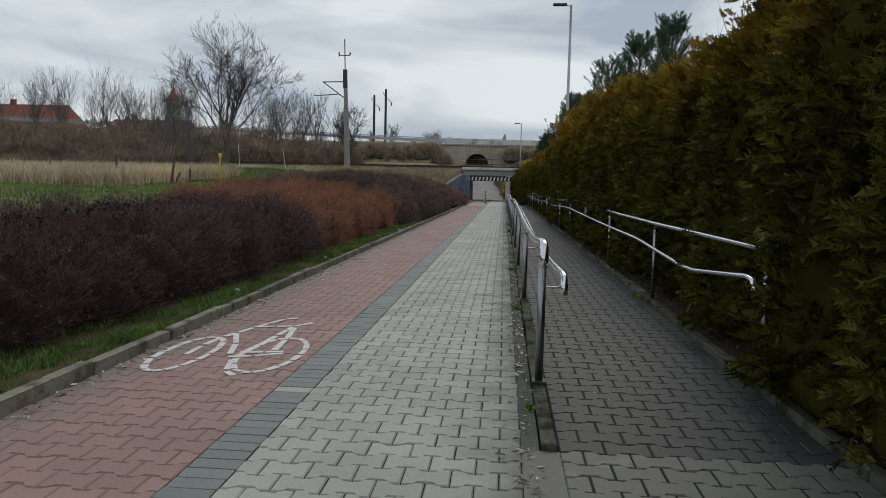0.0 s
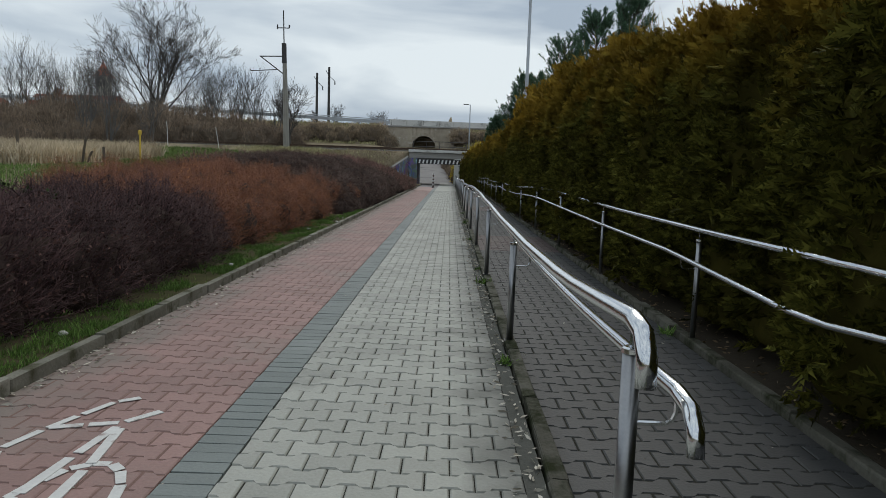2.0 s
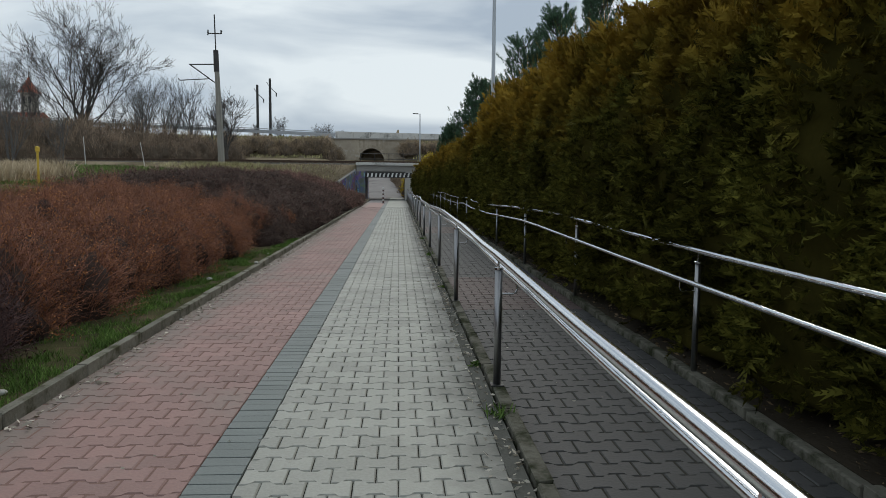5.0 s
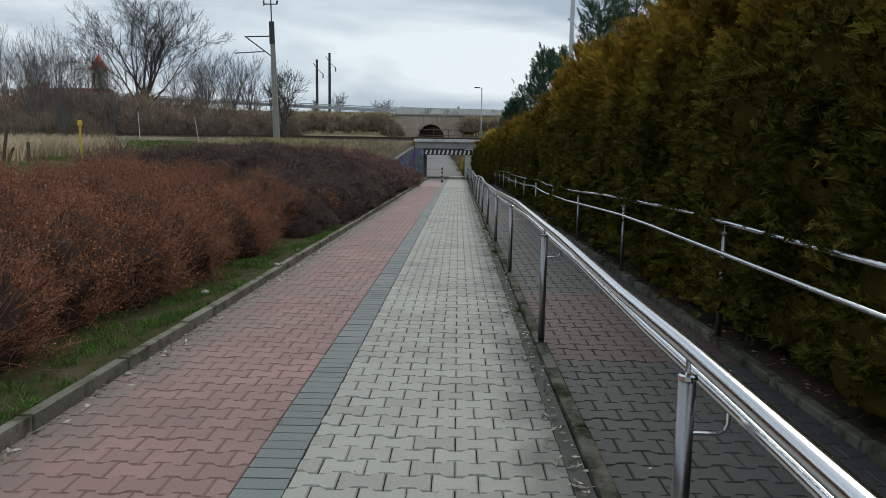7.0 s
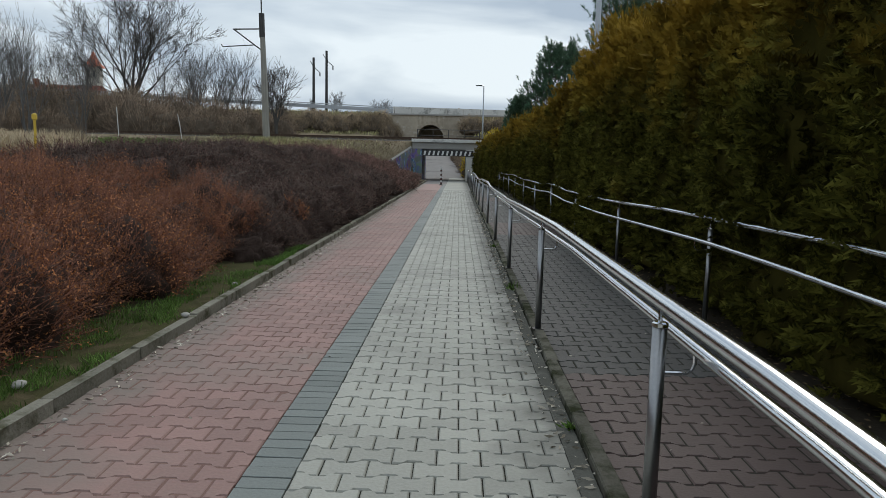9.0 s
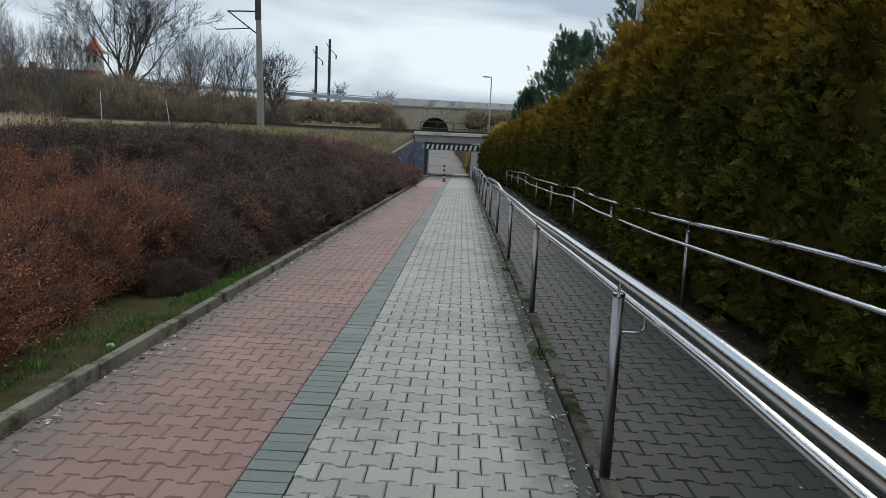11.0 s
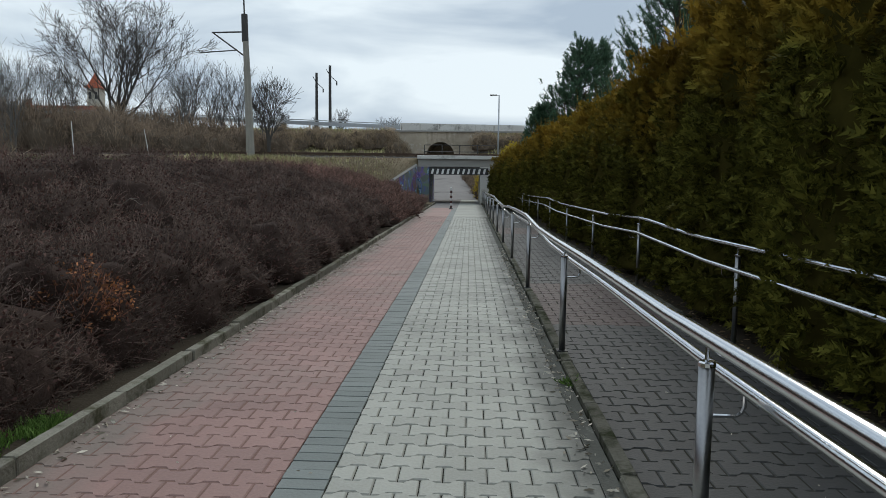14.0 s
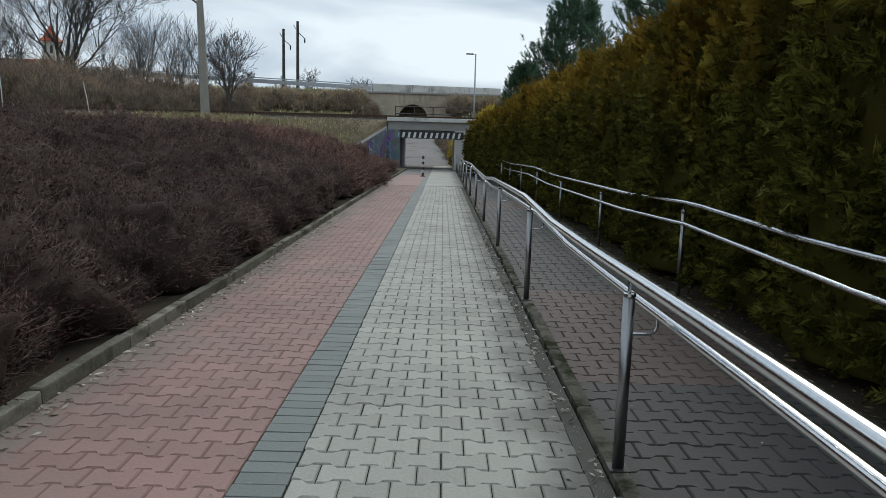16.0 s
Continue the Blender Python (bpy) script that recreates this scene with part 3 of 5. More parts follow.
    first = part("post", box(-0.06, 0.06, 0.05, 0.12, -0.6, 0.3), M_GALV, g)
    for k in range(42):
        o = first if k == 0 else first.copy()
        if k:
            scene.collection.objects.link(o)
        x = -100 + k * 3.6
        o.location = (x, 0, -0.0341 * x + (7.79 - 7.7))


build_viaduct()

# ---- kerbs and handrails ----
def stones(name, x0, x1, y0, y1, z0, z1, length, label, seed, chamfer=0.012, mat=M_KERB):
    e = empty(name, (x0 + x1) / 2, y0, 0)
    tagged(e, label, "kerb", kind="structure")
    rnd = random.Random(seed)
    meshes = []
    for v in range(3):
        bm = box((x0 - x1) / 2, (x1 - x0) / 2, 0.006, length - 0.006, z0, z1, chamfer)
        for vert in bm.verts:
            if vert.co.z > 0:
                vert.co += Vector((rnd.uniform(-1, 1), 0, rnd.uniform(-1, 1))) * 0.004
        me = bpy.data.meshes.new("kerb_stone")
        bm.to_mesh(me)
        bm.free()
        me.materials.append(mat)
        meshes.append(me)
    for k in range(int((y1 - y0) / length)):
        o = new("kerb_stone", rnd.choice(meshes))
        o.parent = e
        o.location = (rnd.uniform(-0.006, 0.006), k * length, rnd.uniform(-0.008, 0.006))
        o.rotation_euler = (rnd.uniform(-0.006, 0.006), 0, rnd.uniform(-0.006, 0.006))


stones("kerb_path", X_KERB - 0.075, X_KERB, -1.0, 61.9, -0.15, 0.08, 1.0, "grey weathered concrete kerb along the planted bank", 3)
stones("kerb_handrail", X_CURB0 + 0.008, X_CURB1 - 0.005, Y_RAMP, 61.8, -0.15, 0.035, 0.998, "low dark concrete curb carrying the handrail posts", 4, mat=M_KERBDARK)
stones("kerb_ramp", X_RAMP1, X_RAMP1 + 0.08, -1.0, 60.5, -0.15, 0.052, 1.0, "dark mossy concrete curb at the foot of the thuja hedge, hedge shade in its colour", 5, mat=M_KERBDARK)

LEFT_RAIL = [(6.1, 0.885), (6.45, 0.863), (7.2, 0.822), (8.5, 0.805), (10.8, 0.82), (12.5, 0.86), (13.4, 0.865), (15.0, 0.90), (18.2, 0.92), (20.5, 0.89), (22.6, 0.85), (24.4, 0.85), (26.0, 0.84), (27.4, 0.84), (29.0, 0.90), (33.0, 0.87), (35.0, 0.80), (38.6, 0.83), (41.0, 0.88), (46.0, 0.85), (48.0, 0.80), (54.0, 0.86), (61.0, 0.84)]


def build_handrail(name, x, side, y0, n, rows, low_drop, label, top_end, low_rows=None, slim=1.0):
    """A double stainless handrail: round posts, a top bar on pins, a lower bar on bent brackets towards the ramp."""
    e = empty(name, x, y0, 0.03)
    tagged(e, label, "handrail")

    def top_z(y):
        return lerp_table(y, rows)

    def low_z(y):
        return lerp_table(y, low_rows) if low_rows else top_z(y) - 0.03 - low_drop

    for k in range(n):
        y = y0 + 3.2 * k
        zt = top_z(y)
        p = part("post", tube([(0, y - y0, 0), (0, y - y0, zt - 0.03 - 0.085)], 0.0245 * slim, 12), M_STEELDULL, e, smooth=False)
        for f in p.data.polygons:
            f.use_smooth = len(f.vertices) == 4
        zc = zt - 0.03 - 0.085
        part("cap", tube([(0, y - y0, zc), (0, y - y0, zc + 0.012), (0, y - y0, zc + 0.016)], [0.027, 0.027, 0.02], 12), M_STEEL, p)
        part("pin", tube([(0, y - y0, zc + 0.01), (0, y - y0, zt - 0.045)], 0.007, 6), M_STEEL, p)
        b = [(side * 0.02, y - y0, low_z(y) - 0.085), (side * 0.095, y - y0, low_z(y) - 0.085), (side * 0.112, y - y0, low_z(y) - 0.075), (side * 0.12, y - y0, low_z(y) - 0.055), (side * 0.12, y - y0, low_z(y) - 0.015)]
        part("bracket", tube(b, 0.0065, 6), M_STEEL, p)
        part("base_plate", box(-0.042, 0.042, y - y0 - 0.042, y - y0 + 0.042, 0.0, 0.008, 0.002), M_DARKMETAL, p)
    ye = rows[-1][0]
    line, low = [], []
    y = y0 - top_end
    while y < ye:
        wob = 0.006 * noise.noise((y * 0.6, x, 0))
        line.append((wob, y - y0, top_z(y) - 0.03))
        low.append((side * 0.12 + wob, y - y0, low_z(y)))
        y += 0.4
    # turned-down ends
    z0 = line[0][2]
    line = [(0, -top_end - 0.13, z0 - 0.135), (0, -top_end - 0.125, z0 - 0.06), (0, -top_end - 0.085, z0 - 0.015)] + line
    z1 = low[0][2]
    low = [(side * 0.12, -top_end - 0.15, z1 - 0.11), (side * 0.12, -top_end - 0.14, z1 - 0.05), (side * 0.12, -top_end - 0.1, z1 - 0.012)] + low
    part("top_bar", tube(line, 0.0255 * slim, 14), M_STEEL, e, "polished stainless top bar", smooth=True)
    part("lower_bar", tube(low, 0.0215 * slim, 12), M_STEEL, e, "polished stainless lower bar", smooth=True)
    return e


build_handrail("handrail", 0.75, 1, 6.2, 18, LEFT_RAIL, 0.155, "polished stainless double handrail on a low concrete curb", 0.0, [(6.1, 0.672), (6.45, 0.658), (7.6, 0.628)] + [(y, z - 0.185) for y, z in LEFT_RAIL if y > 8])
RIGHT_RAIL = [(6.3, 0.857), (9.5, 0.855), (12.2, 0.87), (17.2, 0.945), (20.5, 0.915), (23.0, 0.86), (26.7, 0.845), (28.6, 0.905), (30.6, 0.85), (36.0, 0.84), (39.0, 0.90), (45.0, 0.84), (50.0, 0.87), (60.0, 0.84)]
RIGHT_LOW = [(6.3, 0.672), (7.04, 0.607), (7.63, 0.555), (8.0, 0.55), (8.4, 0.57), (9.9, 0.635), (12.5, 0.655), (17.7, 0.725), (19.0, 0.73), (23.0, 0.66), (26.0, 0.655), (28.4, 0.715), (30.5, 0.66), (36.0, 0.64), (39.0, 0.70), (45.0, 0.64), (60.0, 0.65)]
build_handrail("handrail", 2.13, -1, 6.4, 17, RIGHT_RAIL, 0.2, "stainless double handrail half buried in the thuja hedge", 0.0, RIGHT_LOW, 0.82)


# ---- painted bicycle mark ----
def build_bicycle_mark():
    e = empty("bicycle_marking", -1.4, 7.0, 0)
    tagged(e, "worn white painted bicycle symbol on the red path", "road marking")
    rnd = random.Random(8)

    level = [0.0025]

    def stroke(bm, pts, width):
        level[0] += 0.0003
        zt = level[0]
        for a, b in zip(pts, pts[1:]):
            a, b = Vector(a), Vector(b)
            d = (b - a)
            gap = rnd.uniform(0.04, 0.10)
            a, b = a + d * gap, b - d * gap
            nrm = Vector((-d.y, d.x)).normalized() * width / 2
            q = [a + nrm * rnd.uniform(0.75, 1.2), a - nrm * rnd.uniform(0.75, 1.2), b - nrm * rnd.uniform(0.75, 1.2), b + nrm * rnd.uniform(0.75, 1.2)]
            bm = bmesh.new()
            lo = [bm.verts.new((v.x + 1.4, v.y - 7.0, 0.001)) for v in q]
            hi = [bm.verts.new((v.x + 1.4, v.y - 7.0, zt)) for v in q]
            bm.faces.new(hi)
            for i in range(4):
                bm.faces.new((lo[i], lo[(i + 1) % 4], hi[(i + 1) % 4], hi[i]))
            part("painted_dash", bm, M_PAINT, e)

    for name, cx, cy, rx, ry, n in (("wheel", -1.68, 6.63, 0.17, 0.5, 16), ("wheel", -1.09, 6.70, 0.205, 0.50, 18)):
        stroke(None, [(cx + rx * math.cos(2 * math.pi * k / n), cy + ry * math.sin(2 * math.pi * k / n)) for k in range(n + 1)], 0.046)
    for line in ([(-1.66, 6.55), (-1.66, 6.85), (-1.63, 7.15), (-1.58, 7.3), (-1.52, 7.53)], [(-1.52, 7.53), (-1.46, 7.72), (-1.38, 7.92)], [(-1.38, 7.92), (-1.28, 8.0)],
                 [(-1.52, 7.55), (-1.37, 7.6), (-1.22, 7.64)], [(-1.22, 7.64), (-1.09, 7.82)], [(-1.22, 7.62), (-1.24, 7.25), (-1.26, 6.9), (-1.3, 6.55)],
                 [(-1.58, 7.28), (-1.45, 6.95), (-1.36, 6.6)], [(-1.36, 6.55), (-1.2, 6.6), (-1.0, 6.72)], [(-1.33, 6.68), (-1.15, 6.72), (-1.02, 6.76)], [(-1.2, 7.6), (-1.13, 7.15), (-1.1, 6.75)], [(-1.3, 6.5), (-1.22, 6.2), (-1.13, 6.1)]):
        stroke(None, line, 0.042)


build_bicycle_mark()


# ---- bollard ----
def build_bollard():
    e = empty("bollard", -0.85, 53.0, -0.003)
    tagged(e, "slim traffic bollard with white and dark red bands", "bollard")
    part("base", tube([(0, 0, 0), (0, 0, 0.02), (0, 0, 0.05)], [0.11, 0.11, 0.06], 14), M_BLACK, e)
    for k in range(8):
        z = 0.05 + k * 0.118
        part("band", tube([(0, 0, z), (0, 0, z + 0.118)], 0.052, 14), M_WHITE if k % 2 else M_REDBAND, e)
    part("top", tube([(0, 0, 0.994), (0, 0, 1.01), (0, 0, 1.02)], [0.052, 0.045, 0.02], 14), M_WHITE, e)


build_bollard()


# ---- masts, poles, lamps, posts ----
def build_catenary_mast():
    e = empty("catenary_mast", -13.0, 61.3, 2.5)
    tagged(e, "leaning concrete railway mast with steel bracket arms", "mast")
    bm = tube([(0, 0, -0.6), (-0.12, 0, 4.0), (-0.26, 0, 8.2)], [0.26, 0.21, 0.15], 8)
    part("pole", bm, M_POLE, e)
    part("head", tube([(-0.24, 0, 6.8), (-0.27, 0, 8.35)], [0.2, 0.19], 8), M_DARKMETAL, e)
    part("rod", tube([(-0.27, 0, 8.3), (-0.33, 0, 10.9)], 0.045, 6), M_DARKMETAL, e)
    part("cross_bar", tube([(-0.85, 0, 9.45), (-0.72, 0, 9.55), (0.14, 0, 9.55), (0.2, 0, 9.75)], 0.04, 6), M_DARKMETAL, e)
    for x in (-0.8, 0.14):
        part("insulator", tube([(x, 0, 9.55), (x, 0, 9.8)], [0.06, 0.05], 6), M_DARKMETAL, e)
    part("arm", tube([(-0.25, 0, 7.35), (-2.2, 0, 7.3)], 0.045, 6), M_DARKMETAL, e)
    part("stay", tube([(-2.15, 0, 7.3), (-0.2, 0, 5.9)], 0.045, 6), M_DARKMETAL, e)
    part("steady_arm", tube([(-0.75, 0, 6.3), (-2.9, 0, 6.15), (-3.0, 0, 6.3)], 0.035, 6), M_DARKMETAL, e)


build_catenary_mast()


def build_far_mast(x, y, z, h):
    e = empty("line_pole", x, y, z)
    tagged(e, "dark thin railway pole on the far embankment", "pole", group="poles on the far embankment")
    part("pole", tube([(0, 0, -0.8), (0, 0, h)], [0.22, 0.17], 8), M_DARKMETAL, e)
    part("arm", tube([(-0.5, 0, h - 0.5), (0, 0, h - 1.3), (0.9, 0, h - 2.1)], 0.05, 5), M_DARKMETAL, e)
    part("insulator", tube([(0.9, 0, h - 2.1), (0.9, 0, h - 2.6)], 0.09, 6), M_DARKMETAL, e)


build_far_mast(-18.8, 113.8, 7.6, 8.8)
build_far_mast(-21.0, 115.6, 7.6, 8.1)


def build_street_lamp(x, y, z, h, label):
    e = empty("street_lamp", x, y, z)
    tagged(e, label, "street lamp")
    part("pole", tube([(0, 0, -0.3), (0, 0, h * 0.4), (0, 0, h)], [0.07, 0.055, 0.04], 10), M_GALV, e, smooth=True)
    part("arm", tube([(0, 0, h - 0.04), (-0.2, 0, h)], 0.022, 6), M_GALV, e)
    part("lamp_head", box(-0.62, -0.15, -0.09, 0.09, h - 0.03, h + 0.04, 0.015), M_DARKMETAL, e, "flat dark lamp head")


build_street_lamp(2.63, 27.05, 0.05, 7.5, "tall slim galvanised street lamp rising out of the hedge")
build_street_lamp(1.95, 69.0, 2.5, 4.75, "slim grey street lamp beyond the railway bridge")


def build_marker(x, y, h):
    e = empty("marker_post", x, y, ground_z(x, y) - 0.05)
    tagged(e, "yellow plastic pipeline marker post in the grass", "marker post")
    part("post", tube([(0, 0, -0.2), (0, 0, h - 0.22)], 0.042, 10), M_YPOST, e)
    part("cap", tube([(0, 0, h - 0.22), (0, 0, h - 0.2), (0, 0, h - 0.04), (0, 0, h)], [0.05, 0.085, 0.085, 0.03], 10), M_YPOST, e)


build_marker(-14.05, 36.8, 1.6)


def build_plain_post(name, x, y, h, r, mat, label, lean=0.0, z=None, group=""):
    z = ground_z(x, y) if z is None else z
    p = part(name, tube([(0, 0, -0.2), (lean * 0.5, 0, h * 0.5), (lean, 0, h * 0.97), (lean, 0, h)], [r, r, r * 0.95, r * 0.5], 7), mat)
    p.location = (x, y, z)
    tagged(p, label, "post", group)


build_plain_post("white_post", -20.1, 55.0, 1.75, 0.023, M_WHITE, "thin white metal post beside the railway", -0.08, z=2.35)
build_plain_post("white_post", -16.9, 56.5, 1.5, 0.02, M_WHITE, "thin white leaning post beside the railway", -0.25, z=2.35)
for fx, fy, fh, fl in ((-21.4, 34, 0.95, 0.05), (-18.0, 34, 1.35, 0.0), (-15.6, 34.6, 1.15, 0.2), (-14.5, 34.3, 0.75, 0.0)):
    build_plain_post("fence_post", fx, fy, fh, 0.055, M_WOOD, "weathered wooden fence post in dry meadow grass", fl, group="fence posts in the meadow")
build_plain_post("fence_post", -15.2, 34.2, 0.55, 0.045, M_WOOD, "broken wooden fence post leaning in the grass", 0.25, group="fence posts in the meadow")


# ---- vegetation ----
def spikes(base, tip, r):
    """Slender three-sided twigs from base to tip points."""
    n = len(base)
    d = tip - base
    d /= np.linalg.norm(d, axis=1, keepdims=True) + 1e-9
    ref = np.where(np.abs(d[:, 2:3]) > 0.9, np.array([[1.0, 0, 0]]), np.array([[0, 0, 1.0]]))
    u = np.cross(d, ref)
    u /= np.linalg.norm(u, axis=1, keepdims=True) + 1e-9
    w = np.cross(d, u)
    v = np.empty((n, 4, 3))
    for k in range(3):
        a = 2 * math.pi * k / 3
        v[:, k] = base + (u * math.cos(a) + w * math.sin(a)) * r
    v[:, 3] = tip
    i = np.arange(n)[:, None] * 4
    f = np.concatenate([i + np.array([[0, 1, 3]]), i + np.array([[1, 2, 3]]), i + np.array([[2, 0, 3]])])
    return v.reshape(-1, 3), f


def kites(base, tip, width, rng):
    """Folded leaf blades: two triangles each, from base to tip."""
    n = len(base)
    d = tip - base
    ln = np.linalg.norm(d, axis=1, keepdims=True) + 1e-9
    side = np.cross(d / ln, rng.normal(size=(n, 3)))
    side /= np.linalg.norm(side, axis=1, keepdims=True) + 1e-9
    mid = base + d * 0.45
    wd = np.reshape(width, (-1, 1)) * np.ones((n, 1))
    v = np.stack([base, mid + side * wd, tip, mid - side * wd], axis=1)
    i = np.arange(n)[:, None] * 4
    f = np.concatenate([i + np.array([[0, 1, 2]]), i + np.array([[0, 2, 3]])])
    return v.reshape(-1, 3), f


def fast_mesh(name, verts, faces, material):
    me = bpy.data.meshes.new(name)
    me.vertices.add(len(verts))
    me.vertices.foreach_set("co", np.asarray(verts, dtype=np.float32).ravel())
    k = len(faces)
    me.loops.add(k * 3)
    me.loops.foreach_set("vertex_index", np.asarray(faces, dtype=np.int32).ravel())
    me.polygons.add(k)
    me.polygons.foreach_set("loop_start", np.arange(0, k * 3, 3, dtype=np.int32))
    me.update(calc_edges=True)
    me.materials.append(material)
    return me


def join(*sets):
    vs, fs, at = [], [], 0
    for v, f in sets:
        vs.append(v)
        fs.append(f + at)
        at += len(v)
    return np.concatenate(vs), np.concatenate(fs)


def mound_core(name, rx, ry, h, mat, seed, parent, squash=2.4):
    bm = bmesh.new()
    bmesh.ops.create_icosphere(bm, subdivisions=4, radius=1.0)
    for v in bm.verts:
        p = v.co.copy()
        k = 1.0 + 0.30 * noise.noise(p * 2.6 + Vector((seed, 0, 0))) + 0.16 * noise.noise(p * 9 + Vector((0, seed, 0)))
        zz = (abs(p.z) ** (2 / squash)) * (1 if p.z > 0 else -0.25)
        v.co = Vector((p.x * rx * k, p.y * ry * k, zz * h * k))
    return part(name, bm, mat, parent, smooth=True)


def shrub(name, label, category, rng_seed, r, h, n, twig_r, mat_twig, mat_core, leaf_mat=None, leaves=0, leaf=0.02, upright=0.5, length=(0.18, 0.42), fill=0.76):
    """A dense leafless shrub: shaded core, hundreds of twigs with side twigs, and some dry leaves."""
    rng = np.random.default_rng(rng_seed)
    e = empty(name)
    tagged(e, label, category)
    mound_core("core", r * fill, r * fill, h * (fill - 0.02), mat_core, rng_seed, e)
    ph = rng.uniform(0, 2 * math.pi, n)
    cz = rng.uniform(0.0, 1, n)
    sr = np.sqrt(1 - cz ** 2.4)
    nor = np.stack([np.cos(ph) * sr, np.sin(ph) * sr, cz], 1)
    lump = np.array([1.03 + 0.30 * noise.noise(Vector(p) * 2.6 + Vector((rng_seed, 0, 0))) + 0.14 * noise.noise(Vector(p) * 6 + Vector((0, rng_seed, 0))) for p in nor])
    base = np.stack([np.cos(ph) * sr * r * (fill - 0.02) * lump, np.sin(ph) * sr * r * (fill - 0.02) * lump, cz * h * (fill - 0.04) * lump + 0.02], 1)
    d = nor + np.array([0, 0, upright]) + rng.normal(scale=0.35, size=(n, 3))
    d /= np.linalg.norm(d, axis=1, keepdims=True)
    ln = rng.uniform(*length, (n, 1)) * (r + h) / 2
    tip = base + d * ln
    sets = [spikes(base, tip, twig_r)]
    for k in range(3):
        t = rng.uniform(0.35, 0.85, (n, 1))
        b2 = base + (tip - base) * t
        d2 = d + rng.normal(scale=0.7, size=(n, 3))
        d2 /= np.linalg.norm(d2, axis=1, keepdims=True)
        sets.append(spikes(b2, b2 + d2 * ln * rng.uniform(0.3, 0.6, (n, 1)), twig_r * 0.7))
    v, f = join(*sets)
    o = new("branchwork", fast_mesh("branchwork", v, f, mat_twig))
    o.parent = e
    if leaves:
        k = rng.integers(0, n, leaves)
        t = rng.uniform(0.3, 1.05, (leaves, 1))
        b = base[k] + (tip[k] - base[k]) * t + rng.normal(scale=0.03, size=(leaves, 3))
        q = rng.normal(size=(leaves, 3))
        q /= np.linalg.norm(q, axis=1, keepdims=True)
        sz = rng.uniform(0.6, 1.4, (leaves, 1)) * leaf
        v, f = kites(b, b + q * sz * 2, sz * 0.55, rng)
        o = new("foliage", fast_mesh("foliage", v, f, leaf_mat))
        o.parent = e
    return e


def scatter(protos, spots, seed, dz=-0.05, group="", widen=(0.9, 1.15)):
    """Sets copies of the prototypes on the ground; the first uses of each are the prototypes themselves."""
    rnd = random.Random(seed)
    used = set()
    for x, y, s in spots:
        k = rnd.randrange(len(protos))
        p = protos[k]
        m = pose(x, y, ground_z(x, y) + dz, 0, 0, rnd.uniform(0, 360))
        sc = (s * rnd.uniform(*widen), s * rnd.uniform(*widen), s * rnd.uniform(0.92, 1.1))
        if k in used:
            o = copy_thing(p, m)
            o.scale = sc
        else:
            used.add(k)
            p.matrix_basis = m
            p.scale = sc
            o = p
        if group:
            tagged(o, group=group)
    for k, p in enumerate(protos):
        if k not in used:
            for o in (*p.children_recursive, p):
                bpy.data.objects.remove(o)


rnd = random.Random(21)
DARK = "dense dark purple-brown leafless shrub on the bank"
RUST = "rusty orange-brown shrub holding its dry leaves"
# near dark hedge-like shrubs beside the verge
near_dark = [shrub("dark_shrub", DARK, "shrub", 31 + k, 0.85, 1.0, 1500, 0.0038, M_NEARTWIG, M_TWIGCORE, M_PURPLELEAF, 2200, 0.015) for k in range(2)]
spots = []
y = 4.6
while y < 13.2:
    spots.append((-3.16 + rnd.uniform(-0.12, 0.06), y, 0.83 + 0.13 * smooth01((y - 6.5) / 3)))
    spots.append((-4.4 + rnd.uniform(-0.2, 0.2), y + 0.4, 0.82))
    spots.append((-5.4 + rnd.uniform(-0.2, 0.2), y + 0.2, 0.62))
    y += 0.92
scatter(near_dark, spots, 1, group="shrubs on the planted bank")
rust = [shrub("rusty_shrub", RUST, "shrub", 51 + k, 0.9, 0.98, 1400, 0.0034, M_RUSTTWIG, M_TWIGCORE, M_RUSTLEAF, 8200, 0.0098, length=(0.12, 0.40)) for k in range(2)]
spots = []
y = 13.9
while y < 23.3:
    spots.append((-3.26 + rnd.uniform(-0.12, 0.05), y, 0.88 + 0.1 * rnd.random()))
    spots.append((-4.6 + rnd.uniform(-0.2, 0.2), y + 0.4, 0.95))
    if y > 15:
        spots.append((-5.9 + rnd.uniform(-0.2, 0.2), y + 0.2, 0.85))
    y += 1.0
scatter(rust, spots, 2, group="rusty shrubs on the planted bank")
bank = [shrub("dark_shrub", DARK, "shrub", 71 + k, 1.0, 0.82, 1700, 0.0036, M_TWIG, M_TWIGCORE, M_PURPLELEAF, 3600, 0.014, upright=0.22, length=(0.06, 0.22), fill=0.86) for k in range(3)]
spots = []
y = 23.6
while y < 40:
    for x in (-3.02, -4.05, -5.1, -6.3):
        spots.append((x + rnd.uniform(-0.12, 0.12), y + rnd.uniform(-0.2, 0.2), 0.86 + 0.2 * rnd.random()))
    y += 1.1
spots += [(-2.62 - 0.04 * (k % 2), 22.3 + 0.62 * k, 0.45) for k in range(24)]
scatter(bank, spots, 3, group="shrubs on the planted bank")
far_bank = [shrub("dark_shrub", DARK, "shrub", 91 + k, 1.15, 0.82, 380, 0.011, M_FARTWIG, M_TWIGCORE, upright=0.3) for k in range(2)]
spots = []
y = 40.6
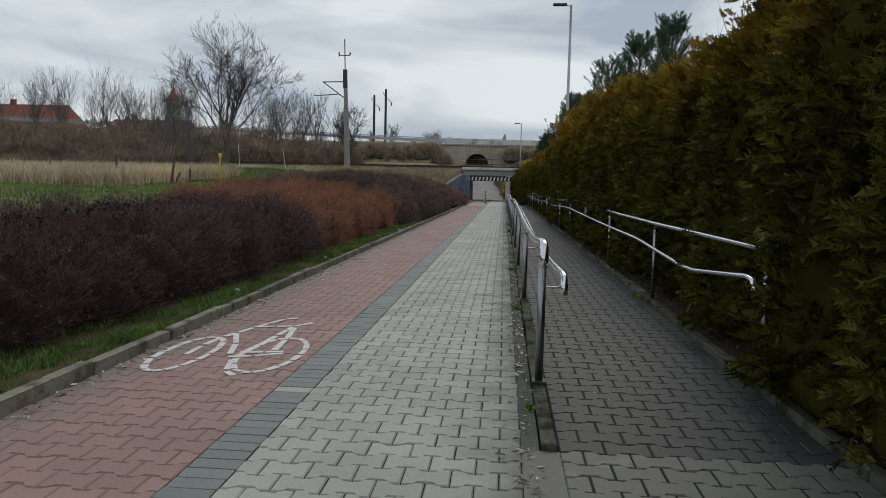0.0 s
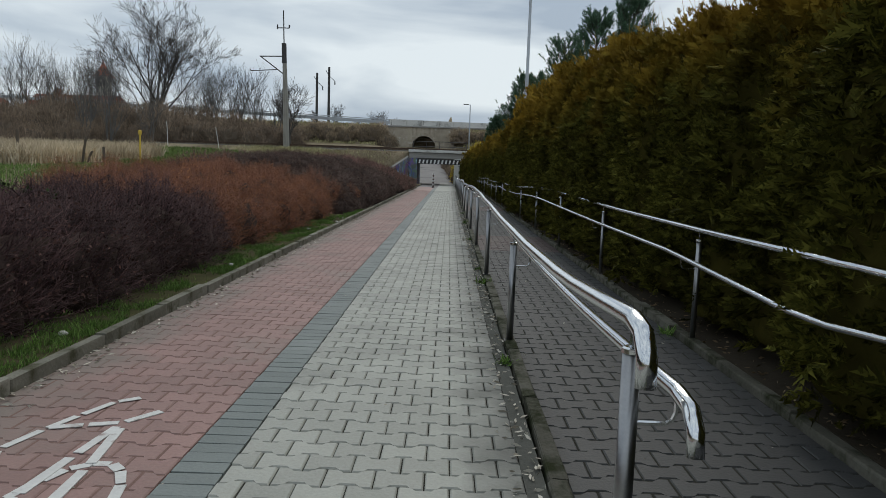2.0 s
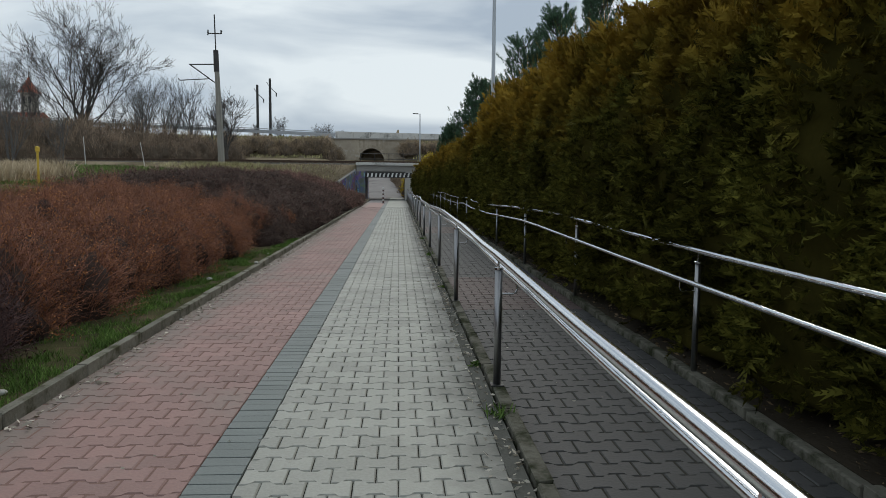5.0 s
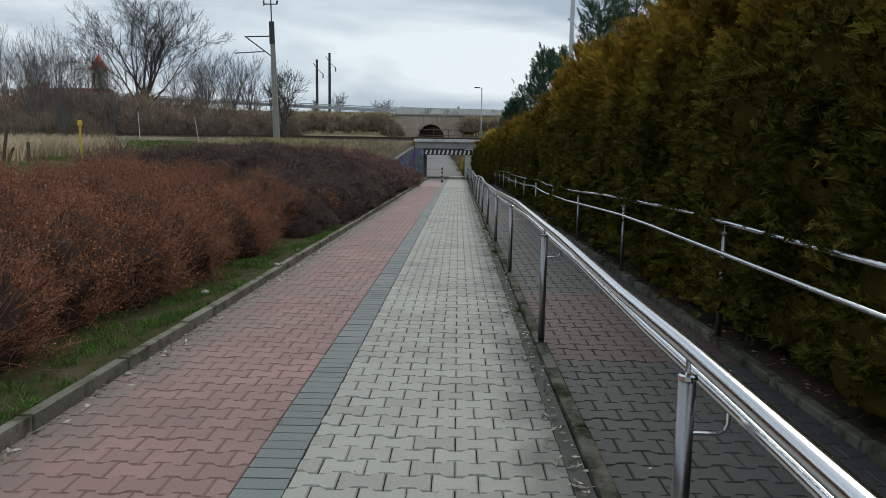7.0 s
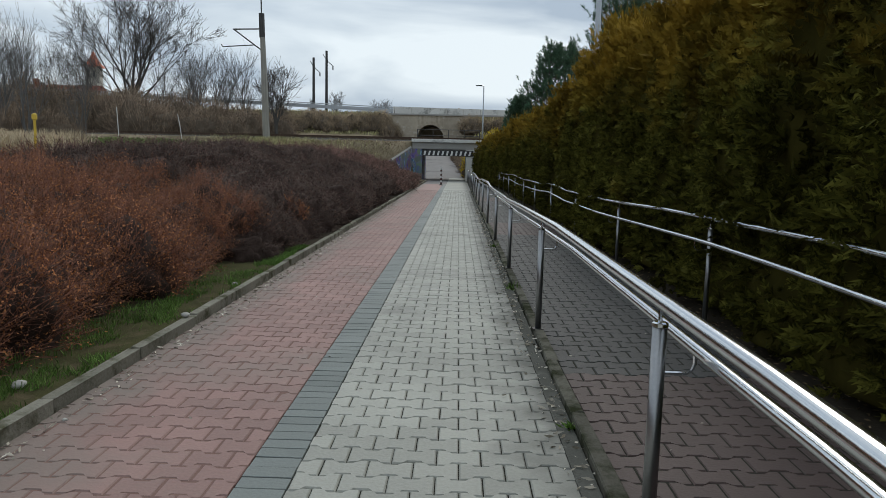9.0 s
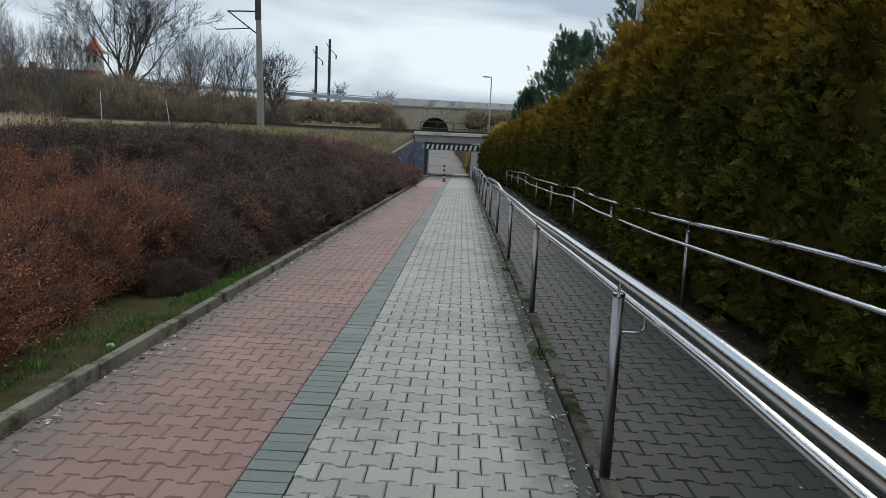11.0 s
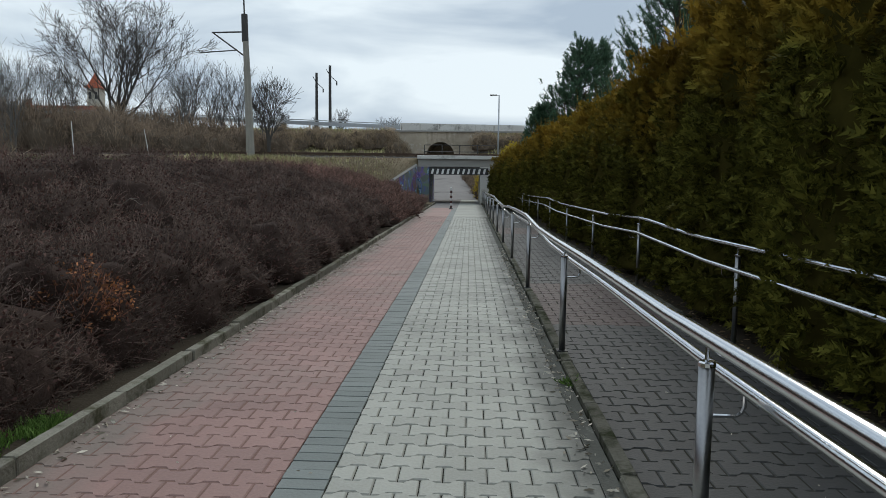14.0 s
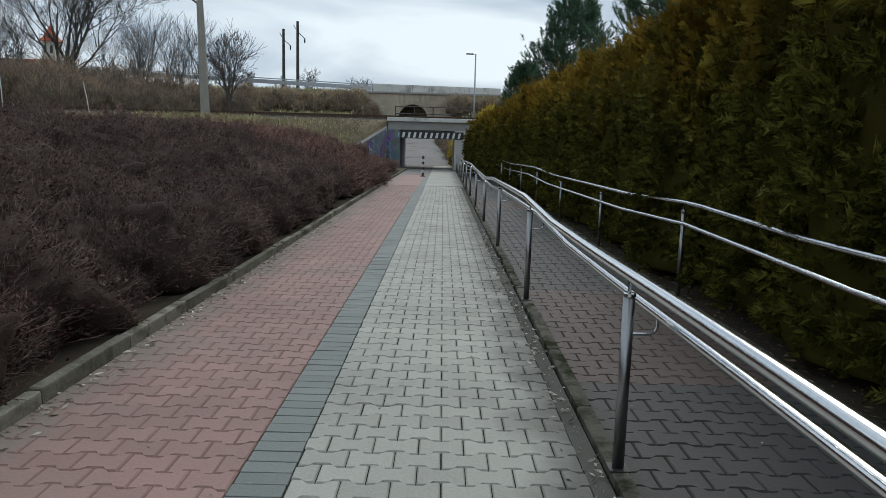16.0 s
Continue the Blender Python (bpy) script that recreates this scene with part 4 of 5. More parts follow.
while y < 60.5:
    for x in (-3.0, -4.2, -5.5, -6.9, -8.4):
        if not (y > 56 and x < -4.5) and y < 58.5:
            spots.append((x + rnd.uniform(-0.15, 0.15), y + rnd.uniform(-0.2, 0.2), (0.9 + 0.2 * rnd.random()) * (1.0 - 0.45 * smooth01((y - 45) / 9))))
    y += 1.35 - 0.4 * smooth01((y - 45) / 9)
for y in (27, 29, 31, 33, 35, 37, 39):
    spots.append((-7.6 + rnd.uniform(-0.3, 0.3), y, 1.0))
scatter(far_bank, spots, 4, group="shrubs on the planted bank")
small_rust = shrub("rusty_shrub", "small rusty shrub among the dark shrubs", "shrub", 58, 0.34, 0.36, 260, 0.003, M_RUSTTWIG, M_TWIGCORE, M_RUSTLEAF, 700, 0.014)
small_rust.location = (-2.62, 24.65, 0.34)


def bramble(x, y, z, seed):
    """A trailing bramble: arching stems with dark leaves."""
    rng = np.random.default_rng(seed)
    e = empty("bramble", x, y, z)
    tagged(e, "dark green bramble trailing over the purple shrubs", "bramble", "brambles over the shrubs")
    stems, bases = bmesh.new(), []
    for k in range(5):
        a = rng.uniform(0, 2 * math.pi)
        ln = rng.uniform(0.3, 0.65)
        pts = [(math.cos(a) * ln * t, math.sin(a) * ln * t, -0.15 + 0.9 * t * (1.05 - t) * ln) for t in (0.0, 0.25, 0.5, 0.75, 1.0)]
        tube(pts, [0.005, 0.005, 0.004, 0.003, 0.002], 4, stems, caps=False)
        for t in rng.uniform(0.3, 1.0, 11):
            bases.append((math.cos(a) * ln * t, math.sin(a) * ln * t, -0.15 + 0.9 * t * (1.05 - t) * ln))
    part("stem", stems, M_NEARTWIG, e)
    b = np.array(bases)
    d = rng.normal(size=b.shape) + np.array([0, 0, 0.4])
    d /= np.linalg.norm(d, axis=1, keepdims=True)
    v, f = kites(b, b + d * rng.uniform(0.03, 0.06, (len(b), 1)), 0.016, rng)
    o = new("foliage", fast_mesh("foliage", v, f, M_BRAMBLE))
    o.parent = e


for k, (bx, by, bz) in enumerate(((-3.3, 7.4, 0.92), (-3.55, 8.3, 0.98), (-3.4, 9.0, 1.0), (-3.7, 9.7, 0.98), (-3.6, 10.8, 1.0), (-3.3, 6.6, 0.86))):
    bramble(bx, by, bz, 500 + k)


# ---- thuja hedge ----
def thuja(seed, n, pairs):
    """A clipped thuja: lumpy shaded core covered with flat fern-like sprays."""
    rng = np.random.default_rng(seed)
    e = empty("thuja")
    tagged(e, "clipped dark green thuja with bronzed winter tips", "hedge bush", group="thuja hedge along the ramp")
    R, H = 1.04, 3.15

    def girth(u):
        return math.sqrt(max(0.0, 1 - u ** 5)) * (1.06 - 0.06 * smooth01(u / 0.35))

    bm = bmesh.new()
    bmesh.ops.create_icosphere(bm, subdivisions=5, radius=1.0)
    for v in bm.verts:
        p = v.co
        u = (p.z + 1) / 2
        rr = math.hypot(p.x, p.y) or 1
        lump = 1 + 0.10 * noise.noise(Vector((p.x * 2, p.y * 2, p.z * 3 + seed))) + 0.07 * noise.noise(Vector((p.x * 7, p.y * 7, p.z * 11 + seed)))
        w = R * 0.80 * girth(u) * lump * min(1.0, rr * 3)
        v.co = Vector((p.x / rr * w, p.y / rr * w, 0.05 + u * (H - 0.25)))
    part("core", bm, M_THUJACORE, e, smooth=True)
    # branch tips: clumps of flat sprays that fan out from one place
    c = n // 9
    u = rng.uniform(0.02, 1.0, c) ** 0.9
    ph = rng.uniform(math.pi * 0.42, math.pi * 1.58, c)
    roof = rng.random(c) < 0.18
    u[roof] = 1.0 - rng.random(roof.sum()) * 0.02
    prof = np.array([girth(q) for q in u])
    prof[roof] = np.sqrt(rng.random(roof.sum())) * 0.8
    ph[roof] = rng.uniform(0, 2 * math.pi, roof.sum())
    lump = np.array([1 + 0.17 * noise.noise(Vector((math.cos(a) * 2.2, math.sin(a) * 2.2, q * 5 + seed))) for a, q in zip(ph, u)]) + rng.uniform(-0.05, 0.07, c)
    rad = R * 0.80 * prof * lump
    hub = np.stack([np.cos(ph) * rad, np.sin(ph) * rad, 0.05 + u * (H - 0.2)], 1)
    aim = np.stack([np.cos(ph), np.sin(ph), 0.55 + 1.2 * u ** 3], 1) + rng.normal(scale=0.30, size=(c, 3))
    reach = rng.uniform(0.7, 1.35, c)
    at = rng.integers(0, c, n)
    base = hub[at] + aim[at] * rng.uniform(-0.02, 0.07, (n, 1)) + rng.normal(scale=0.04, size=(n, 3))
    out = aim[at] + rng.normal(scale=0.48, size=(n, 3))
    out /= np.linalg.norm(out, axis=1, keepdims=True)
    ln = (rng.uniform(0.075, 0.15, n) * reach[at])[:, None]
    side = np.cross(out, rng.normal(size=(n, 3)) * np.array([1, 1, 0.3]))
    side /= np.linalg.norm(side, axis=1, keepdims=True) + 1e-9
    nrm = np.cross(out, side)
    droop = np.array([0, 0, -0.22])
    vs = []
    for t0, lg, s in [(0.0, 1.0, 0.0)] + [(0.12 + 0.80 * k / pairs, 0.52 * (1 - 0.62 * k / pairs), s) for k in range(pairs) for s in (-1, 1)]:
        b = base + out * ln * t0 + droop * ln * t0 ** 2
        dirn = out * (1.0 if s == 0 else 0.80) + side * 0.60 * s + droop * 0.5 + nrm * 0.16 * rng.normal(size=(n, 1)) + side * 0.12 * rng.normal(size=(n, 1))
        tip = b + dirn * ln * lg * rng.uniform(0.6, 1.25, (n, 1))
        ax = side if s == 0 else (out * 0.62 - side * 0.78 * s)
        wv = ax * ln * (0.03 if s == 0 else 0.34 / pairs)
        vs.append(np.stack([b + wv, b - wv, tip], 1).reshape(-1, 3))
    v = np.concatenate(vs)
    f = np.arange(len(v)).reshape(-1, 3)
    k = 60
    a, q = rng.uniform(0, 2 * math.pi, k), np.sqrt(rng.random(k)) * R * 0.75
    b = np.column_stack([np.cos(a) * q, np.sin(a) * q, np.full(k, H - 0.25)])
    v, f = join((v, f), spikes(b, b + np.column_stack([rng.normal(0, 0.12, k), rng.normal(0, 0.12, k), rng.uniform(0.25, 0.62, k)]), 0.006))
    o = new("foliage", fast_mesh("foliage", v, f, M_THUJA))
    o.parent = e
    return e


near_thuja = [thuja(s, 6300, 4) for s in (5, 6, 7, 8)]
far_thuja = [thuja(s, 2600, 3) for s in (15, 16, 17)]
rnd = random.Random(77)
y, first, placed = 1.6, 0, set()
while y < 58:
    p = near_thuja[first % 4] if y < 30 else far_thuja[first % 3]
    near = -0.02 + 0.26 * (1 - smooth01((y - 5.3) / 1.0)) + 0.04 * max(0.0, 1 - abs(y - 25.9) / 1.6)
    m = pose(3.10 - near - 1.1 * smooth01((y - 47) / 11) + rnd.uniform(-0.09, 0.10), y, 0.02, rnd.uniform(-2, 2), rnd.uniform(-2, 2), rnd.uniform(-16, 16))
    s = (rnd.uniform(0.95, 1.05), rnd.uniform(0.95, 1.1), lerp_table(y, [(2, 0.97), (7, 0.95), (9, 0.89), (12.8, 0.88), (15, 0.97), (20, 1.05), (27, 1.06), (31, 0.94), (38, 0.93), (45, 1.03), (50, 0.95), (55, 0.87), (58, 0.82)]) * rnd.uniform(0.97, 1.03))
    if p.name not in placed:
        placed.add(p.name)
        p.matrix_basis = m
        p.scale = s
    else:
        copy_thing(p, m).scale = s
    first += 1
    y += 1.05


screen = copy_thing(near_thuja[1], pose(3.02, 25.5, 0.02, 0, 0, 8))
screen.scale = (0.74, 0.78, 1.19)


# ---- trees ----
def bare_tree(name, seed, height, spread, levels, material, label, trunk=0.3, kids=(7, 6, 5, 4), forks=1, crotch=0.0, fine=0.013, lift=0.10):
    """A leafless tree: tapered trunk, limbs, branches and twigs."""
    rng = random.Random(seed)
    e = empty(name)
    tagged(e, label, "tree")
    bms = [bmesh.new() for _ in range(3)]

    def grow(p, d, ln, r, level):
        pts, rad = [p.copy()], [r]
        n = 5 if level < 2 else 3
        q, dd = p.copy(), d.copy()
        for i in range(n):
            dd = (dd + Vector((rng.gauss(0, 0.05), rng.gauss(0, 0.05), rng.gauss(lift, 0.03)))).normalized()
            q = q + dd * ln / n
            pts.append(q.copy())
            rad.append(max(r * (1 - 0.8 * (i + 1) / n), fine))
        tube(pts, rad, (7, 5, 4, 3, 3)[level], bms[min(level, 2)], caps=False)
        if level >= levels:
            return
        for i in range(kids[level]):
            t = rng.uniform(0.28 if level else 0.2, 1.0)
            k = t * n
            j = min(int(k), n - 1)
            b = pts[j].lerp(pts[j + 1], k - j)
            az = rng.uniform(0, 2 * math.pi)
            ax = dd.orthogonal().normalized()
            ax.rotate(Matrix.Rotation(az, 3, dd))
            dir2 = (dd * rng.uniform(0.75, 1.1) + ax * spread * rng.uniform(0.6, 1.2)).normalized()
            grow(b, dir2, ln * rng.uniform(0.42, 0.68), max(rad[j] * 0.62, 0.01), level + 1)

    if crotch:
        tube([(0, 0, -0.4), (0.05, 0, crotch * 0.6), (0, 0, crotch * 1.3), (0.05, 0, crotch * 2.2)], [trunk * 1.9, trunk * 1.5, trunk * 1.2, trunk * 0.8], 9, bms[0], caps=False)
    for k in range(forks):
        d0 = Vector((0, 0, 1)) if forks == 1 else Vector((math.cos(k * 2.4) * (0.12 + 0.13 * k), math.sin(k * 2.4) * (0.12 + 0.13 * k), 1)).normalized()
        grow(Vector((0, 0, crotch * (0.65 + 0.16 * (k * 5 % 9)) - 0.3)), d0, (height - crotch) * (0.62 if forks == 1 else 0.6), trunk * (1.0 - 0.05 * k), 0)
    for nm, bm in zip(("trunk", "limb_work", "branchwork"), bms):
        part(nm, bm, material, e)
    return e


BARE = "leafless grey deciduous tree behind the meadow"
big = bare_tree("bare_tree", 4, 17.0, 0.72, 4, M_BARK, "large spreading leafless tree beyond the meadow", 0.21, (6, 5, 4, 3), forks=10, crotch=2.8, fine=0.014, lift=0.05)
big.scale = (0.92, 0.92, 0.9)
big.location = (-35.0, 89.0, ground_z(-35.0, 89) - 0.2)
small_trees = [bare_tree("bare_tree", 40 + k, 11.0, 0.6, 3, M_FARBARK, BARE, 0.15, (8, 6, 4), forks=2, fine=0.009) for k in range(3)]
spots = [(-29.5, 92, 1.05), (-27.6, 95, 0.9), (-25.2, 97, 0.85), (-22.4, 96, 0.75), (-44, 95, 0.95), (-48, 98, 1.0), (-52, 96, 1.05), (-56, 97, 1.1), (-61, 95, 1.0), (-66, 96, 0.95), (-71, 95, 1.05), (-77, 93, 1.0), (-84, 92, 1.1), (-40, 99, 0.8), (-58, 90, 0.9), (-47, 88, 0.8), (-33, 100, 0.8), (-28.5, 90, 0.85), (-26.5, 93, 0.7), (-24, 92, 0.65), (-45.5, 91, 0.85), (-50, 93, 0.95), (-54, 92, 0.9), (-63, 92, 0.95), (-68, 91, 0.9), (-74, 90, 0.95), (-80, 90, 1.0), (-41.5, 93, 0.85), (-31, 88, 0.8), (-19.6, 45.5, 0.5), (-21.5, 46.5, 0.55), (-17.9, 46.8, 0.42)]
scatter(small_trees, spots, 6, dz=-0.2, group="leafless trees behind the meadow", widen=(0.85, 1.0))
bush_tree = bare_tree("bare_tree", 60, 6.6, 0.78, 3, M_BARK, "low bushy leafless tree behind the railway", 0.10, (8, 6, 5), forks=3, crotch=0.9, lift=0.06)
bush_tree.location = (-16.2, 76, ground_z(-16.2, 76) - 0.1)
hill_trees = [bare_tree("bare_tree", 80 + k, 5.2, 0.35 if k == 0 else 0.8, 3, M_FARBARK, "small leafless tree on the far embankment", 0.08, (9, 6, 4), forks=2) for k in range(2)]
scatter(hill_trees, [(-19.5, 126, 0.9), (-23.8, 128, 0.8), (-13.2, 130, 1.0), (-10.6, 138, 0.85), (-5.4, 132, 0.7), (-13.6, 146, 1.15), (-17.3, 140, 0.75), (-30, 130, 1.0)], 7, dz=1.6, group="trees on the far embankment")

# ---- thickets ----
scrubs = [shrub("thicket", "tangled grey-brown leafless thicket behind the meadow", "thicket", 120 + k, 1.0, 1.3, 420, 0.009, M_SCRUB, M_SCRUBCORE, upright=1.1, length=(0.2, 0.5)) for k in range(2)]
rnd = random.Random(5)
spots = []
x = -19.0
while x > -95:
    f = smooth01((-x - 17) / 16)
    spots.append((x, 72 + rnd.uniform(-1.5, 1.5) + 6 * f, 1.35 + 1.9 * f * rnd.uniform(0.75, 1.15)))
    spots.append((x + 1, 82 + rnd.uniform(-2, 2) + 4 * f, 1.8 + 1.65 * f * rnd.uniform(0.8, 1.15)))
    x -= 2.3
for k in range(18):
    spots.append((0.95 + rnd.uniform(0, 0.5) - max(0.0, (2 + k * 1.3) / 22) ** 1.3, 72 + k * 1.3, rnd.uniform(0.7, 0.95)))
for tx, ty, ts in ((-18.4, 46.0, 1.3), (-20.0, 47.0, 1.6), (-21.6, 46.0, 1.5), (-23.2, 47.5, 1.5), (-25.0, 46.5, 1.3)):
    spots.append((tx, ty, ts))
for k in range(12):
    spots.append((-25 - 1.7 * k + rnd.uniform(-0.5, 0.5), 49 + rnd.uniform(-1.5, 2.5), rnd.uniform(1.5, 2.2)))
for k in range(5):
    spots.append((-24 - 1.6 * k + rnd.uniform(-0.4, 0.4), 44 + rnd.uniform(-1, 1), rnd.uniform(0.9, 1.4)))
scatter(scrubs, spots, 9, dz=-0.15, group="thicket behind the meadow")
far_scrubs = [shrub("thicket", "warm brown dry thicket on the far embankment, haze in its colour", "thicket", 130 + k, 1.0, 1.3, 420, 0.009, M_FARSCRUB, M_SCRUBCORE, upright=1.1, length=(0.2, 0.5)) for k in range(2)]
spots = [(-26 + k * 0.9 if k < 21 else 1.6 + (k - 21) * 1.1, 102.2 + rnd.uniform(-1.4, 1.2), rnd.uniform(0.8, 1.7)) for k in range(34)]
scatter(far_scrubs, spots, 10, dz=-0.15, group="thicket on the far embankment")
blossom = shrub("forsythia", "yellow flowering forsythia beside the railway bridge", "shrub", 140, 0.75, 1.25, 260, 0.006, M_SCRUB, M_SCRUBCORE, M_YELLOW, 2600, 0.035)
blossom.location = (2.55, 60.6, ground_z(2.55, 60.6) - 0.05)
blossom2 = shrub("forsythia", "yellow flowering forsythia beyond the underpass", "shrub", 141, 0.36, 1.9, 220, 0.006, M_SCRUB, M_SCRUBCORE, M_YELLOW, 1700, 0.035, upright=0.9)
blossom2.location = (0.72, 71.2, ground_z(0.72, 71.2) - 0.05)


# ---- pines ----
def pine(seed, height):
    rng = np.random.default_rng(seed)
    rr = random.Random(seed)
    e = empty("pine")
    tagged(e, "green pine tree standing behind the hedge", "tree", group="pines behind the hedge")
    part("trunk", tube([(0, 0, -0.3), (0.1, 0, height * 0.5), (0, 0, height * 0.97)], [0.16, 0.11, 0.02], 7), M_BARK, e)
    limbs = bmesh.new()
    bases, tips = [], []
    for k in range(90):
        t = rr.uniform(0.25, 1.0)
        az = rr.uniform(0, 2 * math.pi)
        ln = (1.15 - t) * height * 0.31 * rr.uniform(0.7, 1.2) + 0.2
        p0 = Vector((0.05, 0, t * height * 0.96))
        d = Vector((math.cos(az), math.sin(az), rr.uniform(0.25, 0.7)))
        p1 = p0 + d * ln * 0.6
        p2 = p1 + Vector((d.x * 0.3, d.y * 0.3, 0.45)) * ln
        tube([p0, p1, p2], [0.03, 0.018, 0.008], 4, limbs, caps=False)
        for s in range(13):
            u = rr.uniform(0.3, 1.0)
            c = (p0.lerp(p1, u * 2) if u < 0.5 else p1.lerp(p2, u * 2 - 1)) + Vector((rr.gauss(0, 0.12), rr.gauss(0, 0.12), rr.gauss(0.05, 0.1)))
            g = Vector((d.x * 0.5 + rr.gauss(0, 0.3), d.y * 0.5 + rr.gauss(0, 0.3), 0.9)).normalized()
            n = 34
            along = rng.uniform(0, 0.3, (n, 1))
            b = np.array(c)[None] + np.array(g)[None] * along
            q = rng.normal(size=(n, 3)) + np.array(g)[None] * 0.9
            q /= np.linalg.norm(q, axis=1, keepdims=True)
            bases.append(b)
            tips.append(b + q * rng.uniform(0.10, 0.17, (n, 1)))
    part("limb_work", limbs, M_BARK, e)
    v, f = spikes(np.concatenate(bases), np.concatenate(tips), 0.009)
    o = new("foliage", fast_mesh("foliage", v, f, M_PINE))
    o.parent = e
    return e


for seed, x, y, h in ((1, 5.25, 55.0, 6.8), (2, 5.9, 41.0, 7.9), (3, 7.9, 43.0, 9.2), (4, 6.4, 57.0, 7.0), (5, 8.2, 36.5, 8.6), (6, 3.8, 57.5, 3.7)):
    t = pine(seed, h)
    t.location = (x, y, ground_z(x, y) - 0.1)


# ---- grass ----
def grass(name, label, spots_fn, n, hmin, hmax, width, material, seed):
    rng = np.random.default_rng(seed)
    pts = np.array([spots_fn(rng) for _ in range(n)])
    z = np.array([ground_z(px, py) - 0.01 for px, py in pts])
    base = np.column_stack([pts, z])
    lean = rng.normal(scale=0.35, size=(n, 2))
    h = rng.uniform(hmin, hmax, n)
    az = rng.uniform(0, math.pi, n)
    side = np.column_stack([np.cos(az), np.sin(az), np.zeros(n)]) * width / 2
    tip = base + np.column_stack([lean * h[:, None], h])
    mid = base + np.column_stack([lean * h[:, None] * 0.3, h * 0.55])
    v = np.stack([base - side, base + side, mid + side * 0.8, mid - side * 0.8, tip], 1).reshape(-1, 3)
    i = np.arange(n)[:, None] * 5
    f = np.concatenate([i + np.array([[0, 1, 2]]), i + np.array([[0, 2, 3]]), i + np.array([[3, 2, 4]])])
    ob = new(name, fast_mesh(name, v, f, material))
    tagged(ob, label, "grass", kind="stuff")


def verge(rng):
    while True:
        y = rng.uniform(0.5, 23.6)
        x = -2.06 - abs(rng.normal(0.0, 0.36)) * (1.0 if y < 21.8 else 0.35)
        if noise.noise((x * 3.5, y * 1.6, 4)) + 0.6 * noise.noise((x * 9, y * 7, 1)) > 0.02 + rng.normal(0, 0.12):
            return (x, y)


grass("verge_grass", "short green grass and weeds along the kerb", verge, 50000, 0.02, 0.095, 0.008, M_GRASS, 1)
grass("near_grass", "green grass at the start of the planted bank", lambda r: (r.uniform(-5, -2.1), r.uniform(0, 4.8)), 6000, 0.03, 0.10, 0.009, M_GRASS, 2)
grass("meadow_grass", "short faded green meadow grass", lambda r: (r.uniform(-26, -7), r.uniform(12, 34)), 26000, 0.05, 0.16, 0.03, M_MEADOW, 3)
grass("meadow_grass_far", "green strip of grass below the railway", lambda r: (r.uniform(-24, -9), r.uniform(36, 54)), 14000, 0.08, 0.22, 0.05, M_MEADOW, 4)
grass("dry_grass", "tall pale dry meadow grass", lambda r: (-15.6 - abs(r.normal(0, 11)), r.uniform(30, 43.5)), 42000, 0.35, 1.0, 0.045, M_DRYGRASS, 5)
grass("bank_grass", "pale tufted grass on the railway bank", lambda r: (-11.8 + r.normal(0, 1.9) if r.random() < 0.88 else r.uniform(-18, -4.4), r.uniform(57.0, 61.2)), 9000, 0.06, 0.30, 0.03, M_BANKGRASS, 6)
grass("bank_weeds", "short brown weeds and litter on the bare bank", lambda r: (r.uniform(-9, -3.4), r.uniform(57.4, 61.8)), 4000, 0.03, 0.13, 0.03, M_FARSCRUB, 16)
grass("bank_grass_right", "pale grass on the railway bank beyond the hedge", lambda r: (r.uniform(2.0, 12), r.uniform(57, 62.5)), 3000, 0.1, 0.4, 0.03, M_BANKGRASS, 7)
grass("far_bank_grass", "brownish grass on the far embankment", lambda r: ((r.uniform(-70, -9.8) if r.random() < 0.75 else r.uniform(1.8, 30)), r.uniform(99.5, 107)), 14000, 0.15, 0.5, 0.09, M_BANKGRASS, 8)


slab("verge_soil", -2.85, -2.047, 0.0, 22.4, 0.056, M_MOSS, "mossy soil of the narrow grass verge", "soil")
slab("bank_soil", -2.62, -2.047, 22.4, 58.0, 0.05, M_SOIL, "dark bare soil and litter under the shrubs", "soil")
slab("hedge_soil", X_RAMP1 + 0.082, 4.2, 0.0, 60.0, 0.045, M_SOIL, "dark bare soil under the thuja hedge", "soil")


def litter(name, label, spots_fn, n, size, material, seed, z=0.004):
    rng = np.random.default_rng(seed)
    pts = np.array([spots_fn(rng) for _ in range(n)])
    a = rng.uniform(0, 2 * math.pi, n)
    d = np.column_stack([np.cos(a), np.sin(a), rng.uniform(-0.05, 0.25, n)])
    ln = rng.uniform(0.3, 1.6, (n, 1)) * size
    base = np.column_stack([pts, np.full(n, z)])
    v, f = kites(base, base + d * ln, np.minimum(ln * 0.18, 0.008), rng)
    tagged(new(name, fast_mesh(name, v, f, material)), label, "litter", kind="stuff")


litter("straw_litter", "dry straw and leaf bits along the handrail curb", lambda r: (0.70 - abs(r.normal(0, 0.07)), r.uniform(4.5, 34)), 1400, 0.04, M_LITTER, 21)
litter("leaf_litter", "dry leaf bits along the kerb of the red path", lambda r: (-1.96 + abs(r.normal(0, 0.08)), r.uniform(2, 36)), 1700, 0.040, M_LITTER, 22)
litter("hedge_litter", "brown thuja litter under the hedge", lambda r: (2.17 + abs(r.normal(0, 0.16)), r.uniform(3, 34)), 1500, 0.035, M_LITTERDARK, 24, 0.05)
litter("path_litter", "scattered leaf crumbs on the paving", lambda r: (r.uniform(-1.95, 2.05), r.uniform(2, 30)), 420, 0.018, M_LITTER, 23)


